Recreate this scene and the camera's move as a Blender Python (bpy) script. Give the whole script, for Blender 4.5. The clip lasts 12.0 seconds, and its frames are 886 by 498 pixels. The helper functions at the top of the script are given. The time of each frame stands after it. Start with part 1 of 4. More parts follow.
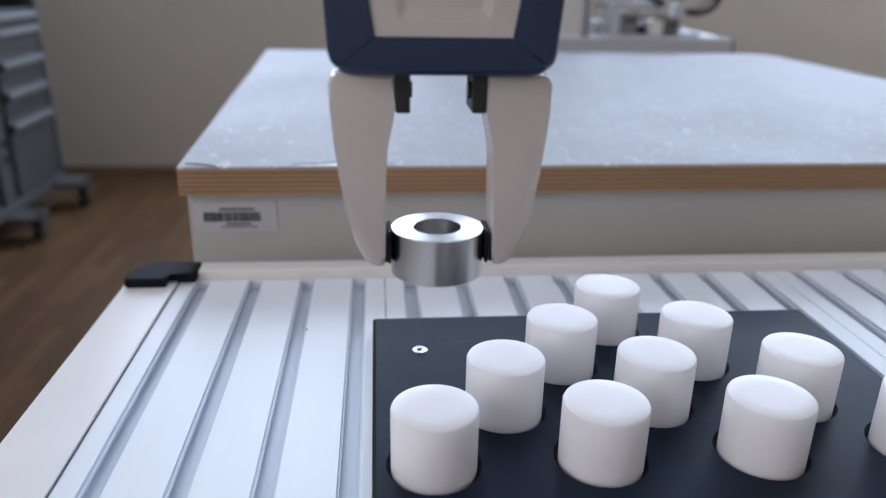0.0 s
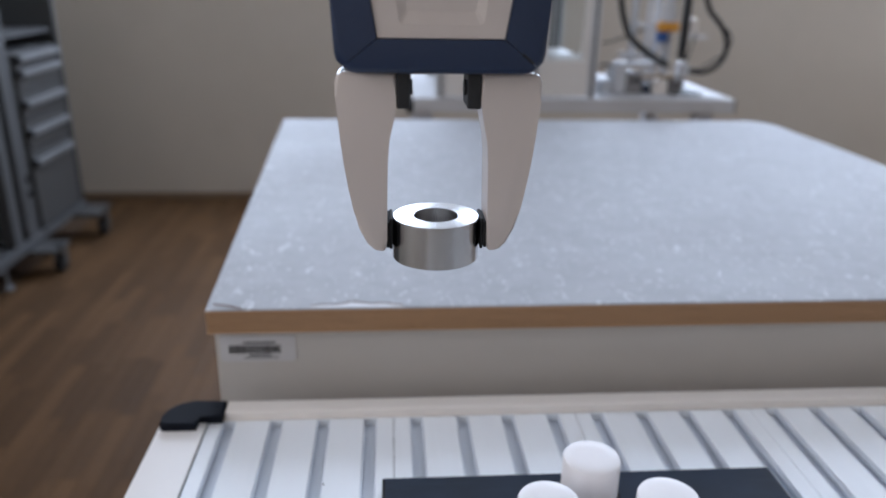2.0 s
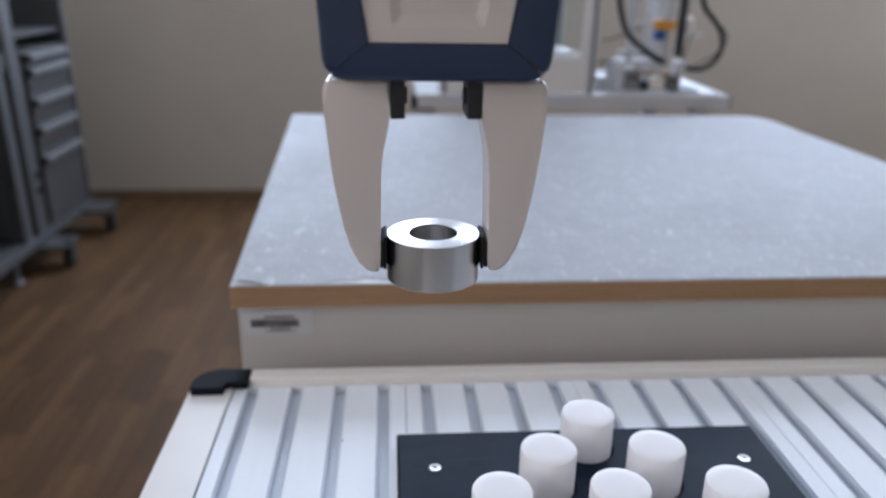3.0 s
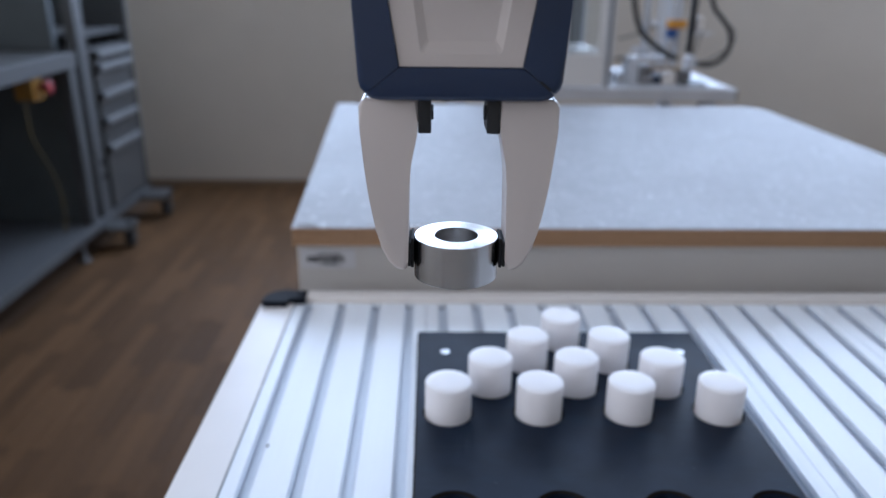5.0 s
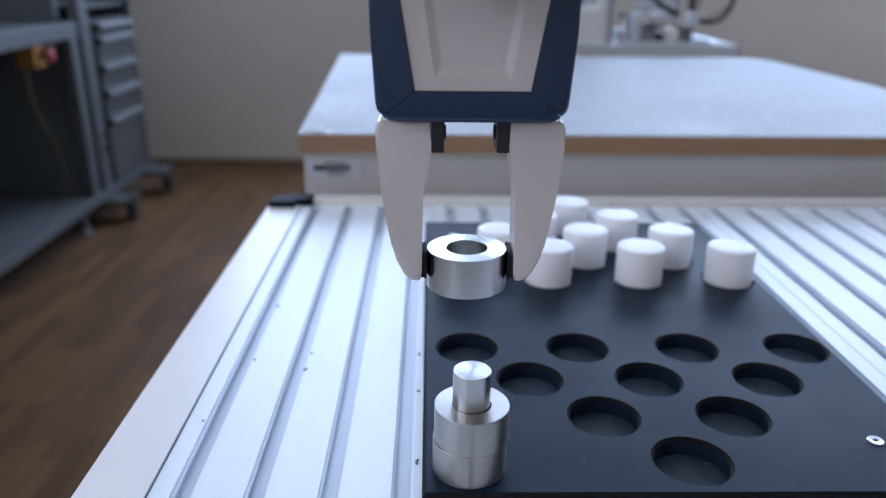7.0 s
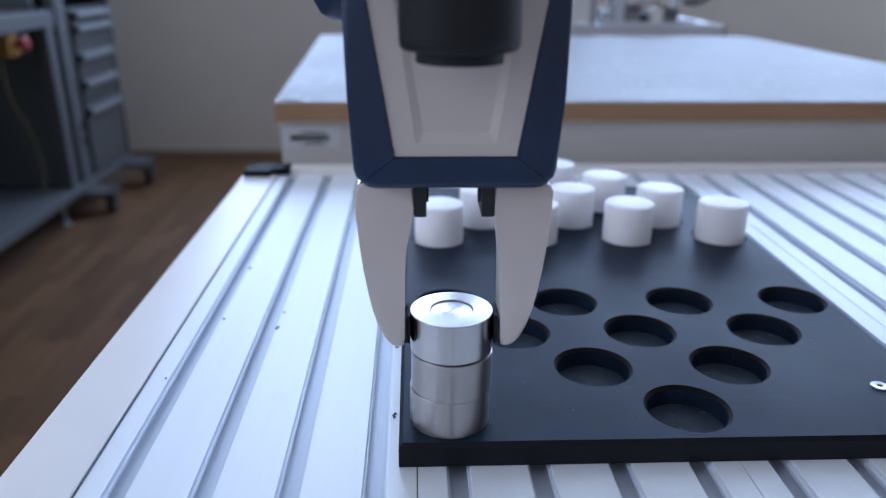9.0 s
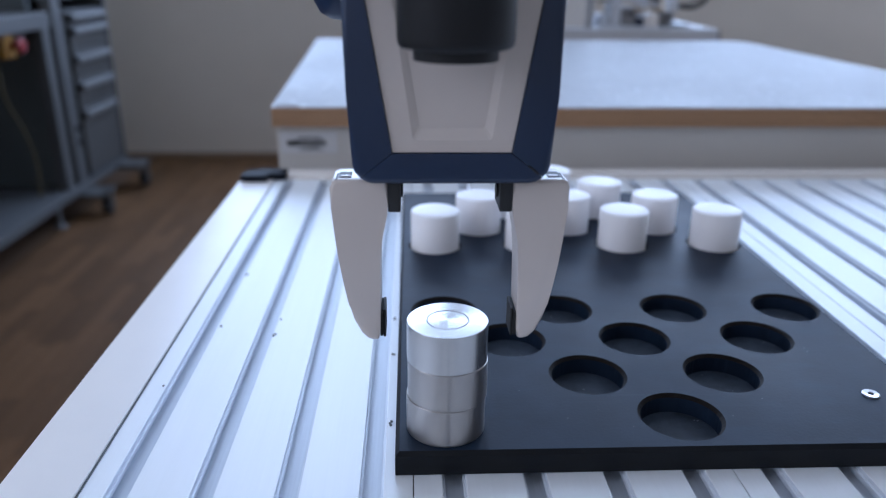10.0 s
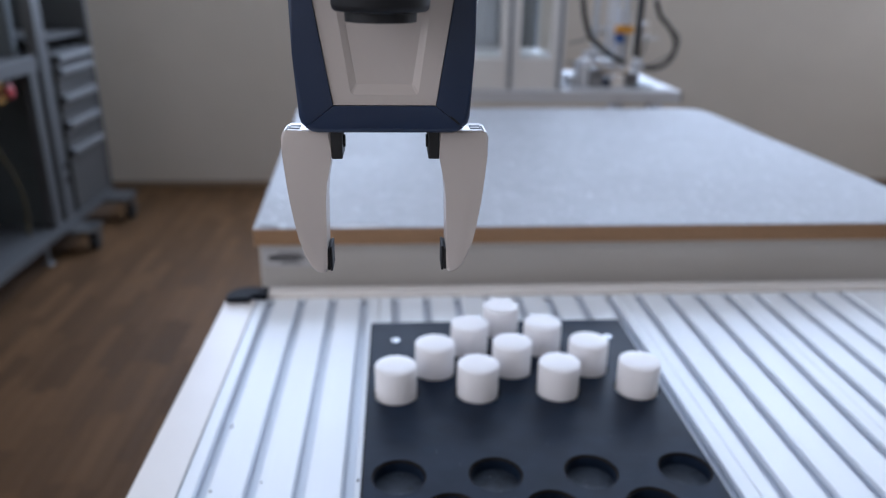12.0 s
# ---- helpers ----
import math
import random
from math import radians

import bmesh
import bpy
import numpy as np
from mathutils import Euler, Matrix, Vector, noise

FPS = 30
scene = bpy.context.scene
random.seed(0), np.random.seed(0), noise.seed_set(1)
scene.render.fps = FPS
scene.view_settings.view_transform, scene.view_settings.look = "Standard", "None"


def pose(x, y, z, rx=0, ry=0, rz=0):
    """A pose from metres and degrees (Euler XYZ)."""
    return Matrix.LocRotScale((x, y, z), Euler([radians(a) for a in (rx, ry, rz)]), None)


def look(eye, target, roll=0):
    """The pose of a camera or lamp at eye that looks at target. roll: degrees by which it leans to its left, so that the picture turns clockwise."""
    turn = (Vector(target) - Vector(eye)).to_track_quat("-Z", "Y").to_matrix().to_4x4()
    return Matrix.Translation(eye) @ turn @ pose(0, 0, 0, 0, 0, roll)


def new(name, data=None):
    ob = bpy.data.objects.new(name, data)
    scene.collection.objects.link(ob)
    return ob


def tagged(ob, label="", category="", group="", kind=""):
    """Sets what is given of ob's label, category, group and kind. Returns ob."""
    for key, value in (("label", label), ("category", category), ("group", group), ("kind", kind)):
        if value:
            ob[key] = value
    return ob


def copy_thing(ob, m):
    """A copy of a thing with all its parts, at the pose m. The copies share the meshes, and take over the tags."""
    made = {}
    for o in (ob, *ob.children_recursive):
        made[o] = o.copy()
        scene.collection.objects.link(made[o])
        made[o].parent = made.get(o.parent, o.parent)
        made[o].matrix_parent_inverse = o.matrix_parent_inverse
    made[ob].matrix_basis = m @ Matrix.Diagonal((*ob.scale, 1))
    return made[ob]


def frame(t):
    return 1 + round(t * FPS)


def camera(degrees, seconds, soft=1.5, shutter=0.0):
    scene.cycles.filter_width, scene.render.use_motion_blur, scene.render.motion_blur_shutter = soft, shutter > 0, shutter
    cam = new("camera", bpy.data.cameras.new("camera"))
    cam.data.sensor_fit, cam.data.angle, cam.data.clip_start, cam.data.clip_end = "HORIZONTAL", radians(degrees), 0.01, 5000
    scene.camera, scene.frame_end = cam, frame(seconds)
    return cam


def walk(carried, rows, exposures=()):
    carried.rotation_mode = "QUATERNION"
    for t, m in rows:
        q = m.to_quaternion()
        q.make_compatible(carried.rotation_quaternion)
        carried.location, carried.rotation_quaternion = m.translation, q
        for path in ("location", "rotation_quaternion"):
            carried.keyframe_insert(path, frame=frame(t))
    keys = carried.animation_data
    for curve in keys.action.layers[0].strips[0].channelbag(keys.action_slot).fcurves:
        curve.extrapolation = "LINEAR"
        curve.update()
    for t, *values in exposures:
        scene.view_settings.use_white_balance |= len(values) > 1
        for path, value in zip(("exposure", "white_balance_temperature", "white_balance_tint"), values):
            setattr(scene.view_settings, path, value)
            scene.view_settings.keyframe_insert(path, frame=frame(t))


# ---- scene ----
cam = camera(61.64, 12.0, soft=1.15)
cam.data.dof.use_dof = True
cam.data.dof.focus_distance = 0.385
cam.data.dof.aperture_fstop = 5.6
# seconds, x, y, z, and the turn about x, y, z in degrees
CAMERA_ROWS = [
    (0.0, -0.0268, -0.1602, 1.0180, 69.21, -0.99, -4.91),
    (0.5, -0.0283, -0.1739, 1.0678, 69.34, -1.03, -4.93),
    (1.0, -0.0267, -0.1802, 1.1101, 69.39, -1.00, -4.40),
    (1.5, -0.0220, -0.1699, 1.1416, 69.38, -0.97, -4.00),
    (2.0, -0.0238, -0.1720, 1.1527, 69.42, -0.98, -3.94),
    (2.5, -0.0182, -0.1907, 1.1497, 69.40, -0.98, -3.93),
    (3.0, -0.0345, -0.2268, 1.1521, 69.43, -0.94, -3.91),
    (5.0, -0.0206, -0.4336, 1.1655, 69.37, -0.67, -0.97),
    (5.5, -0.0008, -0.4767, 1.1781, 69.40, -0.63, -1.81),
    (6.0, -0.0149, -0.4851, 1.1743, 69.36, -0.62, -1.80),
    (6.5, -0.0194, -0.4836, 1.1234, 69.39, -0.57, -1.07),
    (7.0, -0.0288, -0.4752, 1.0555, 69.32, -0.62, -1.02),
    (9.0, -0.0230, -0.4602, 1.0158, 69.08, -0.40, -2.19),
    (9.5, -0.0266, -0.4631, 1.0162, 68.98, -0.31, -2.21),
    (10.0, -0.0232, -0.4620, 1.0210, 69.20, -0.58, -2.45),
    (10.5, -0.0225, -0.4754, 1.0803, 69.23, -0.71, -2.65),
    (11.0, -0.0077, -0.5009, 1.1541, 69.28, -0.76, -2.96),
    (11.5, 0.0033, -0.5056, 1.1905, 69.33, -0.75, -3.36),
    (12.0, -0.0005, -0.5033, 1.1901, 69.29, -0.76, -3.53),
]
# the clip's camera shifts its white balance: seconds, stops, kelvin, tint
EXPOSURES = [(0.0, 0.06, 5780, 16), (2.5, 0.06, 5900, 16), (5.5, 0.08, 5320, 15), (7.0, 0.07, 5220, 16), (9.5, -0.02, 5040, 16), (12.0, 0.08, 5580, 16)]
walk(cam, [(t, pose(x, y, z, rx, ry, rz)) for t, x, y, z, rx, ry, rz in CAMERA_ROWS], EXPOSURES)

# ---- world, light, exposure ----
world = bpy.data.worlds.new("sky")
scene.world = world
world.use_nodes = True
wn = world.node_tree
sky = wn.nodes.new("ShaderNodeTexSky")
sky.sky_type, sky.sun_disc = "NISHITA", False
sky.sun_elevation, sky.sun_rotation = radians(38), radians(200)
wn.links.new(sky.outputs[0], wn.nodes["Background"].inputs[0])
wn.nodes["Background"].inputs[1].default_value = 0.12

WALL_Y, WEST, EAST, SOUTH, CEIL = 3.69, -2.0, 3.6, -3.0, 3.0
SILL, HEAD = 1.12, 2.75
WINDOWS = [(-1.30, 0.20), (0.40, 1.90), (2.10, 3.40)]
# unseen west openings, added to brighten the sides that face the camera
WEST_FILL_WINDOWS = [(-2.75, -1.55), (-1.35, -0.15)]
# unseen east opening, added to lift the right part of the north wall
EAST_FILL_WINDOWS = [(1.90, 3.20)]


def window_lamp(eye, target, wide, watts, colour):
    d = bpy.data.lights.new("unseen_window_light", "AREA")
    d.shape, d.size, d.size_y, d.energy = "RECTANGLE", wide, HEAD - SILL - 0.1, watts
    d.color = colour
    new("unseen_window_light", d).matrix_world = look(eye, target)


MID = (SILL + HEAD) / 2
for x0, x1 in WINDOWS:
    window_lamp(((x0 + x1) / 2, WALL_Y + 0.02, MID), ((x0 + x1) / 2, 0, MID - 1.0), x1 - x0 - 0.1, 49, (0.80, 0.90, 1.0))
# warm fill lamps in the added west openings
for y0, y1 in WEST_FILL_WINDOWS:
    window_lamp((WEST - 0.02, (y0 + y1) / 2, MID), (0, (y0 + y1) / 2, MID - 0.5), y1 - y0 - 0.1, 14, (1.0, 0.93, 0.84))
# fill lamp in the added east opening
for y0, y1 in EAST_FILL_WINDOWS:
    window_lamp((EAST + 0.02, (y0 + y1) / 2, MID), (0, (y0 + y1) / 2, MID - 0.5), y1 - y0 - 0.1, 9, (0.97, 0.95, 0.92))


# ---- materials ----
def node_material(name, base, rough=0.5, metal=0.0, var=0.08, scale=30.0, bump=0.0, bump_scale=200.0, stretch=(1, 1, 1),
                  rough_var=0.0, spec=0.5, rand=0.0, coat=0.0, sss=0.0):
    m = bpy.data.materials.new(name)
    m.use_nodes = True
    nt = m.node_tree
    b = nt.nodes["Principled BSDF"]
    b.inputs["Roughness"].default_value, b.inputs["Metallic"].default_value = rough, metal
    b.inputs["Specular IOR Level"].default_value = spec
    b.inputs["Coat Weight"].default_value = coat
    if sss:
        b.inputs["Subsurface Weight"].default_value = sss
        b.inputs["Subsurface Radius"].default_value = (0.010, 0.010, 0.010)
        b.inputs["Subsurface Scale"].default_value = 1.0
    tc = nt.nodes.new("ShaderNodeTexCoord")
    mp = nt.nodes.new("ShaderNodeMapping")
    mp.inputs["Scale"].default_value = stretch
    nt.links.new(tc.outputs["Object"], mp.inputs[0])
    n1 = nt.nodes.new("ShaderNodeTexNoise")
    n1.inputs["Scale"].default_value, n1.inputs["Detail"].default_value = scale, 5
    n2 = nt.nodes.new("ShaderNodeTexNoise")
    n2.inputs["Scale"].default_value, n2.inputs["Detail"].default_value = scale * 0.14, 3
    nt.links.new(mp.outputs[0], n1.inputs[0])
    nt.links.new(mp.outputs[0], n2.inputs[0])
    add = nt.nodes.new("ShaderNodeMath")
    add.operation = "ADD"
    nt.links.new(n1.outputs[0], add.inputs[0])
    nt.links.new(n2.outputs[0], add.inputs[1])
    mr = nt.nodes.new("ShaderNodeMapRange")
    mr.inputs[1].default_value, mr.inputs[2].default_value = 0.6, 1.4
    mr.inputs[3].default_value, mr.inputs[4].default_value = 1 - var, 1 + var
    nt.links.new(add.outputs[0], mr.inputs[0])
    value = mr.outputs[0]
    if rand:
        oi = nt.nodes.new("ShaderNodeObjectInfo")
        mr2 = nt.nodes.new("ShaderNodeMapRange")
        mr2.inputs[3].default_value, mr2.inputs[4].default_value = 1 - rand, 1 + rand
        nt.links.new(oi.outputs["Random"], mr2.inputs[0])
        mu = nt.nodes.new("ShaderNodeMath")
        mu.operation = "MULTIPLY"
        nt.links.new(value, mu.inputs[0])
        nt.links.new(mr2.outputs[0], mu.inputs[1])
        value = mu.outputs[0]
    mix = nt.nodes.new("ShaderNodeVectorMath")
    mix.operation = "SCALE"
    mix.inputs[0].default_value = base
    nt.links.new(value, mix.inputs["Scale"])
    nt.links.new(mix.outputs[0], b.inputs["Base Color"])
    if rough_var:
        mr3 = nt.nodes.new("ShaderNodeMapRange")
        mr3.inputs[1].default_value, mr3.inputs[2].default_value = 0.3, 0.7
        mr3.inputs[3].default_value, mr3.inputs[4].default_value = max(rough - rough_var, 0.02), rough + rough_var
        nt.links.new(n2.outputs[0], mr3.inputs[0])
        nt.links.new(mr3.outputs[0], b.inputs["Roughness"])
    if bump:
        n3 = nt.nodes.new("ShaderNodeTexNoise")
        n3.inputs["Scale"].default_value, n3.inputs["Detail"].default_value = bump_scale, 4
        nt.links.new(mp.outputs[0], n3.inputs[0])
        bp = nt.nodes.new("ShaderNodeBump")
        bp.inputs["Strength"].default_value, bp.inputs["Distance"].default_value = bump, 0.001
        nt.links.new(n3.outputs[0], bp.inputs["Height"])
        nt.links.new(bp.outputs[0], b.inputs["Normal"])
    return m


def turned_metal(name, base, rough):
    """Machined aluminium with fine turning rings about the part's own axis."""
    m = node_material(name, base, rough, 1.0, 0.04, 120)
    nt = m.node_tree
    b = nt.nodes["Principled BSDF"]
    tc = nt.nodes.new("ShaderNodeTexCoord")
    sep = nt.nodes.new("ShaderNodeSeparateXYZ")
    nt.links.new(tc.outputs["Object"], sep.inputs[0])
    comb = nt.nodes.new("ShaderNodeCombineXYZ")
    nt.links.new(sep.outputs[0], comb.inputs[0])
    nt.links.new(sep.outputs[1], comb.inputs[1])
    ln = nt.nodes.new("ShaderNodeVectorMath")
    ln.operation = "LENGTH"
    nt.links.new(comb.outputs[0], ln.inputs[0])
    rz = nt.nodes.new("ShaderNodeCombineXYZ")
    nt.links.new(ln.outputs["Value"], rz.inputs[0])
    nt.links.new(sep.outputs[2], rz.inputs[2])
    nz = nt.nodes.new("ShaderNodeTexNoise")
    nz.inputs["Scale"].default_value, nz.inputs["Detail"].default_value = 2600, 2
    nt.links.new(rz.outputs[0], nz.inputs[0])
    bp = nt.nodes.new("ShaderNodeBump")
    bp.inputs["Strength"].default_value, bp.inputs["Distance"].default_value = 0.25, 0.0002
    nt.links.new(nz.outputs[0], bp.inputs["Height"])
    nt.links.new(bp.outputs[0], b.inputs["Normal"])
    b.inputs["Anisotropic"].default_value, b.inputs["Anisotropic Rotation"].default_value = 0.7, 0.25
    tg = nt.nodes.new("ShaderNodeTangent")
    tg.direction_type, tg.axis = "RADIAL", "Z"
    nt.links.new(tg.outputs[0], b.inputs["Tangent"])
    return m


def lino_material(name):
    """Pale blue-grey marbled linoleum with light flecks."""
    m = node_material(name, (0.42, 0.435, 0.46), 0.62, 0.0, 0.12, 45, 0.2, 260, rough_var=0.06, spec=0.30)
    nt = m.node_tree
    b = nt.nodes["Principled BSDF"]
    old = b.inputs["Base Color"].links[0].from_socket
    tc = nt.nodes.new("ShaderNodeTexCoord")
    mp = nt.nodes.new("ShaderNodeMapping")
    mp.inputs["Scale"].default_value, mp.inputs["Rotation"].default_value = (2.2, 0.8, 1), (0, 0, 0.12)
    nt.links.new(tc.outputs["Object"], mp.inputs[0])
    n = nt.nodes.new("ShaderNodeTexNoise")
    n.inputs["Scale"].default_value, n.inputs["Detail"].default_value, n.inputs["Distortion"].default_value = 66, 4, 1.6
    nt.links.new(mp.outputs[0], n.inputs[0])
    r = nt.nodes.new("ShaderNodeValToRGB")
    r.color_ramp.elements[0].position, r.color_ramp.elements[1].position = 0.615, 0.675
    nt.links.new(n.outputs[0], r.inputs[0])
    mx = nt.nodes.new("ShaderNodeMix")
    mx.data_type = "RGBA"
    mx.inputs[7].default_value = (0.66, 0.685, 0.71, 1)
    nt.links.new(r.outputs[0], mx.inputs[0])
    nt.links.new(old, mx.inputs[6])
    nt.links.new(mx.outputs[2], b.inputs["Base Color"])
    return m


def glass_material(name, tint=(0.9, 0.95, 0.97), rough=0.02):
    m = bpy.data.materials.new(name)
    m.use_nodes = True
    b = m.node_tree.nodes["Principled BSDF"]
    b.inputs["Base Color"].default_value = (*tint, 1)
    b.inputs["Transmission Weight"].default_value = 1.0
    b.inputs["Roughness"].default_value, b.inputs["IOR"].default_value = rough, 1.45
    return m


M_ALU = node_material("anodised_aluminium", (0.905, 0.938, 0.972), 0.54, 0.25, 0.02, 14, 0.05, 500, (60, 1, 1), 0.015)
# same aluminium for the grooves, with their shade put into a darker colour
M_GROOVESHADE = node_material("shaded_groove_aluminium", (0.74, 0.785, 0.85), 0.52, 0.30, 0.06, 20, 0.05, 400, (40, 1, 1))
M_BEIGE = node_material("beige_lacquer", (0.80, 0.755, 0.70), 0.42, 0.0, 0.03, 20, 0.05, 700)
M_RAIL = node_material("white_lacquer", (0.90, 0.875, 0.85), 0.42, 0.0, 0.03, 20, 0.05, 700)
M_CAP = node_material("black_plastic", (0.008, 0.010, 0.016), 0.62, 0.0, 0.15, 60, 0.1, 900, spec=0.08)
M_PLATE = node_material("black_plate_plastic", (0.0105, 0.0185, 0.0360), 0.50, 0.0, 0.40, 34, 0.08, 500, (1, 1, 1), 0.10, spec=0.115)
M_CHAMFER = node_material("worn_black_edge", (0.0100, 0.0078, 0.0072), 0.6, 0.0, 0.5, 140, 0.15, 600, spec=0.12)
# the plate's sides: same plastic, their shade put in as a darker colour
M_PLATESHADE = node_material("shaded_plate_side", (0.0030, 0.0042, 0.0065), 0.55, 0.0, 0.4, 60, 0.12, 500, (1, 1, 4), spec=0.25)
M_DUST = node_material("pale_dust", (0.30, 0.32, 0.36), 0.8, 0.0, 0.2, 200)
def scuff(m, tint, low, high, rotation, stretch):
    """Thin pale rub marks over a material's own colour."""
    nt = m.node_tree
    b = nt.nodes["Principled BSDF"]
    old = b.inputs["Base Color"].links[0].from_socket
    tc = nt.nodes.new("ShaderNodeTexCoord")
    mp = nt.nodes.new("ShaderNodeMapping")
    mp.inputs["Scale"].default_value, mp.inputs["Rotation"].default_value = stretch, (0, 0, rotation)
    nt.links.new(tc.outputs["Object"], mp.inputs[0])
    n = nt.nodes.new("ShaderNodeTexNoise")
    n.inputs["Scale"].default_value, n.inputs["Detail"].default_value = 9, 3
    nt.links.new(mp.outputs[0], n.inputs[0])
    mr = nt.nodes.new("ShaderNodeMapRange")
    mr.inputs[1].default_value, mr.inputs[2].default_value = low, high
    nt.links.new(n.outputs[0], mr.inputs[0])
    mx = nt.nodes.new("ShaderNodeMix")
    mx.data_type = "RGBA"
    mx.inputs[7].default_value = (*tint, 1)
    nt.links.new(mr.outputs[0], mx.inputs[0])
    nt.links.new(old, mx.inputs[6])
    nt.links.new(mx.outputs[2], b.inputs["Base Color"])


scuff(M_PLATE, (0.011, 0.024, 0.046), 0.56, 0.80, 0.5, (2.5, 7, 1))
scuff(M_PLATE, (0.018, 0.030, 0.050), 0.63, 0.80, -0.9, (1.0, 40, 1))
# pocket floors: dust, plus brightness put into the colour against the recess's shade
M_POCKET = node_material("dusty_lit_black_plastic", (0.046, 0.060, 0.084), 0.5, 0.0, 0.5, 160, 0.2, 700, spec=0.26)
M_POM = node_material("white_plastic", (0.90, 0.875, 0.875), 0.45, 0.0, 0.02, 60, 0.05, 900, sss=0.6)
M_RING = turned_metal("turned_aluminium", (0.58, 0.575, 0.57), 0.26)
M_RINGSATIN = turned_metal("satin_turned_aluminium", (0.46, 0.44, 0.425), 0.33)
M_ZINC = node_material("zinc_steel", (0.75, 0.76, 0.78), 0.28, 1.0, 0.06, 300)
M_NAVY = node_material("navy_lacquer", (0.0105, 0.0245, 0.066), 0.38, 0.0, 0.05, 40, 0.04, 1200, coat=0.15)
M_WHITE = node_material("warm_white_plastic", (0.60, 0.54, 0.50), 0.32, 0.0, 0.02, 40, 0.05, 1300, coat=0.15)
M_BLACK = node_material("matt_black", (0.010, 0.011, 0.013), 0.50, 0.0, 0.15, 80, 0.06, 900)
M_SLOT = node_material("shadowed_grey_slot", (0.075, 0.072, 0.070), 0.6, 0.0, 0.1, 80)
M_CAMBLACK = node_material("black_anodised", (0.012, 0.013, 0.016), 0.45, 0.3, 0.12, 90, 0.05, 900)
M_RUBBER = node_material("black_rubber", (0.012, 0.012, 0.014), 0.75, 0.0, 0.1, 200, 0.1, 900)
M_LINO = lino_material("grey_linoleum")
M_PLY = node_material("birch_ply", (0.42, 0.25, 0.13), 0.55, 0.0, 0.15, 40, 0.1, 300, (1, 6, 20))
M_PLYDARK = node_material("dark_ply", (0.16, 0.085, 0.045), 0.6, 0.0, 0.15, 40, 0.1, 300, (1, 6, 20))
M_SKIRT = node_material("grey_lacquered_metal", (0.58, 0.56, 0.525), 0.42, 0.0, 0.04, 12, 0.05, 500)
M_LABEL = node_material("label_paper", (0.60, 0.60, 0.61), 0.5, 0.0, 0.03, 60)
M_INK = node_material("label_ink", (0.04, 0.04, 0.045), 0.6, 0.0, 0.1, 100)
M_WALL = node_material("wall_plaster", (0.56, 0.505, 0.43), 0.85, 0.0, 0.04, 5, 0.12, 120)
M_CEIL = node_material("ceiling_paint", (0.84, 0.83, 0.81), 0.9, 0.0, 0.03, 6, 0.1, 120)
M_OAK = node_material("oak_parquet", (0.090, 0.0480, 0.0210), 0.62, 0.0, 0.22, 22, 0.15, 90, (6, 1, 1), 0.08, spec=0.14, rand=0.24)
M_OAKLIGHT = node_material("oak_moulding", (0.20, 0.135, 0.085), 0.6, 0.0, 0.12, 22, 0.1, 90, (1, 6, 6))
M_FLOORBED = node_material("parquet_bed", (0.07, 0.038, 0.018), 0.7, 0.0, 0.2, 20, 0.1, 90)
# trolley and cabinet: the dim corner is put into these three darkened greys
M_CABGREY = node_material("dimmed_grey_steel", (0.064, 0.064, 0.063), 0.5, 0.1, 0.05, 15, 0.05, 400)
M_CABDIM = node_material("dimmed_grey_laminate", (0.068, 0.070, 0.072), 0.5, 0.0, 0.04, 15, 0.05, 400)
M_HANDLE = node_material("dimmed_satin_aluminium", (0.19, 0.195, 0.20), 0.5, 0.3, 0.04, 60)
M_DARKBACK = node_material("dark_grey_panel", (0.095, 0.108, 0.112), 0.6, 0.0, 0.1, 10)
M_YELLOW = node_material("yellow_plastic", (0.30, 0.15, 0.018), 0.45, 0.0, 0.05, 60)
M_RED = node_material("red_plastic", (0.22, 0.018, 0.022), 0.5, 0.0, 0.05, 60)
M_DULLBLUE = node_material("dull_blue_plastic", (0.008, 0.016, 0.045), 0.6, 0.0, 0.1, 30)
M_DULLYELLOW = node_material("dull_yellow_sheath", (0.10, 0.072, 0.020), 0.6, 0.0, 0.1, 60)
M_BLUE = node_material("blue_plastic", (0.03, 0.10, 0.32), 0.45, 0.0, 0.05, 60)
M_ORANGE = node_material("orange_plastic", (0.70, 0.33, 0.04), 0.45, 0.0, 0.05, 60)
M_STATION = node_material("white_station_panel", (0.76, 0.74, 0.71), 0.45, 0.0, 0.03, 12, 0.04, 400)
M_PROFILE = node_material("alu_profile", (0.58, 0.59, 0.61), 0.5, 0.3, 0.04, 40)
M_STEELGREY = node_material("grey_machined_block", (0.28, 0.275, 0.28), 0.65, 0.3, 0.10, 60, spec=0.25)
M_BOARD = node_material("grey_blue_laminate", (0.60, 0.61, 0.63), 0.6, 0.0, 0.05, 12, 0.04, 400, spec=0.2)
M_BRASS = node_material("dull_brass", (0.42, 0.30, 0.16), 0.4, 0.8, 0.08, 90)
M_GLASS = glass_material("pane_glass")
M_FRAME = node_material("window_frame_white", (0.75, 0.75, 0.74), 0.4, 0.0, 0.03, 20)


# ---- mesh helpers ----
def part(name, bm, material, parent=None, label="", smooth=False):
    me = bpy.data.meshes.new(name)
    bmesh.ops.recalc_face_normals(bm, faces=bm.faces)
    bm.to_mesh(me)
    bm.free()
    me.materials.append(material)
    if smooth:
        for p in me.polygons:
            p.use_smooth = True
        me.set_sharp_from_angle(angle=radians(35))
    ob = new(name, me)
    if parent:
        ob.parent = parent
    if label:
        ob["label"] = label
    return ob


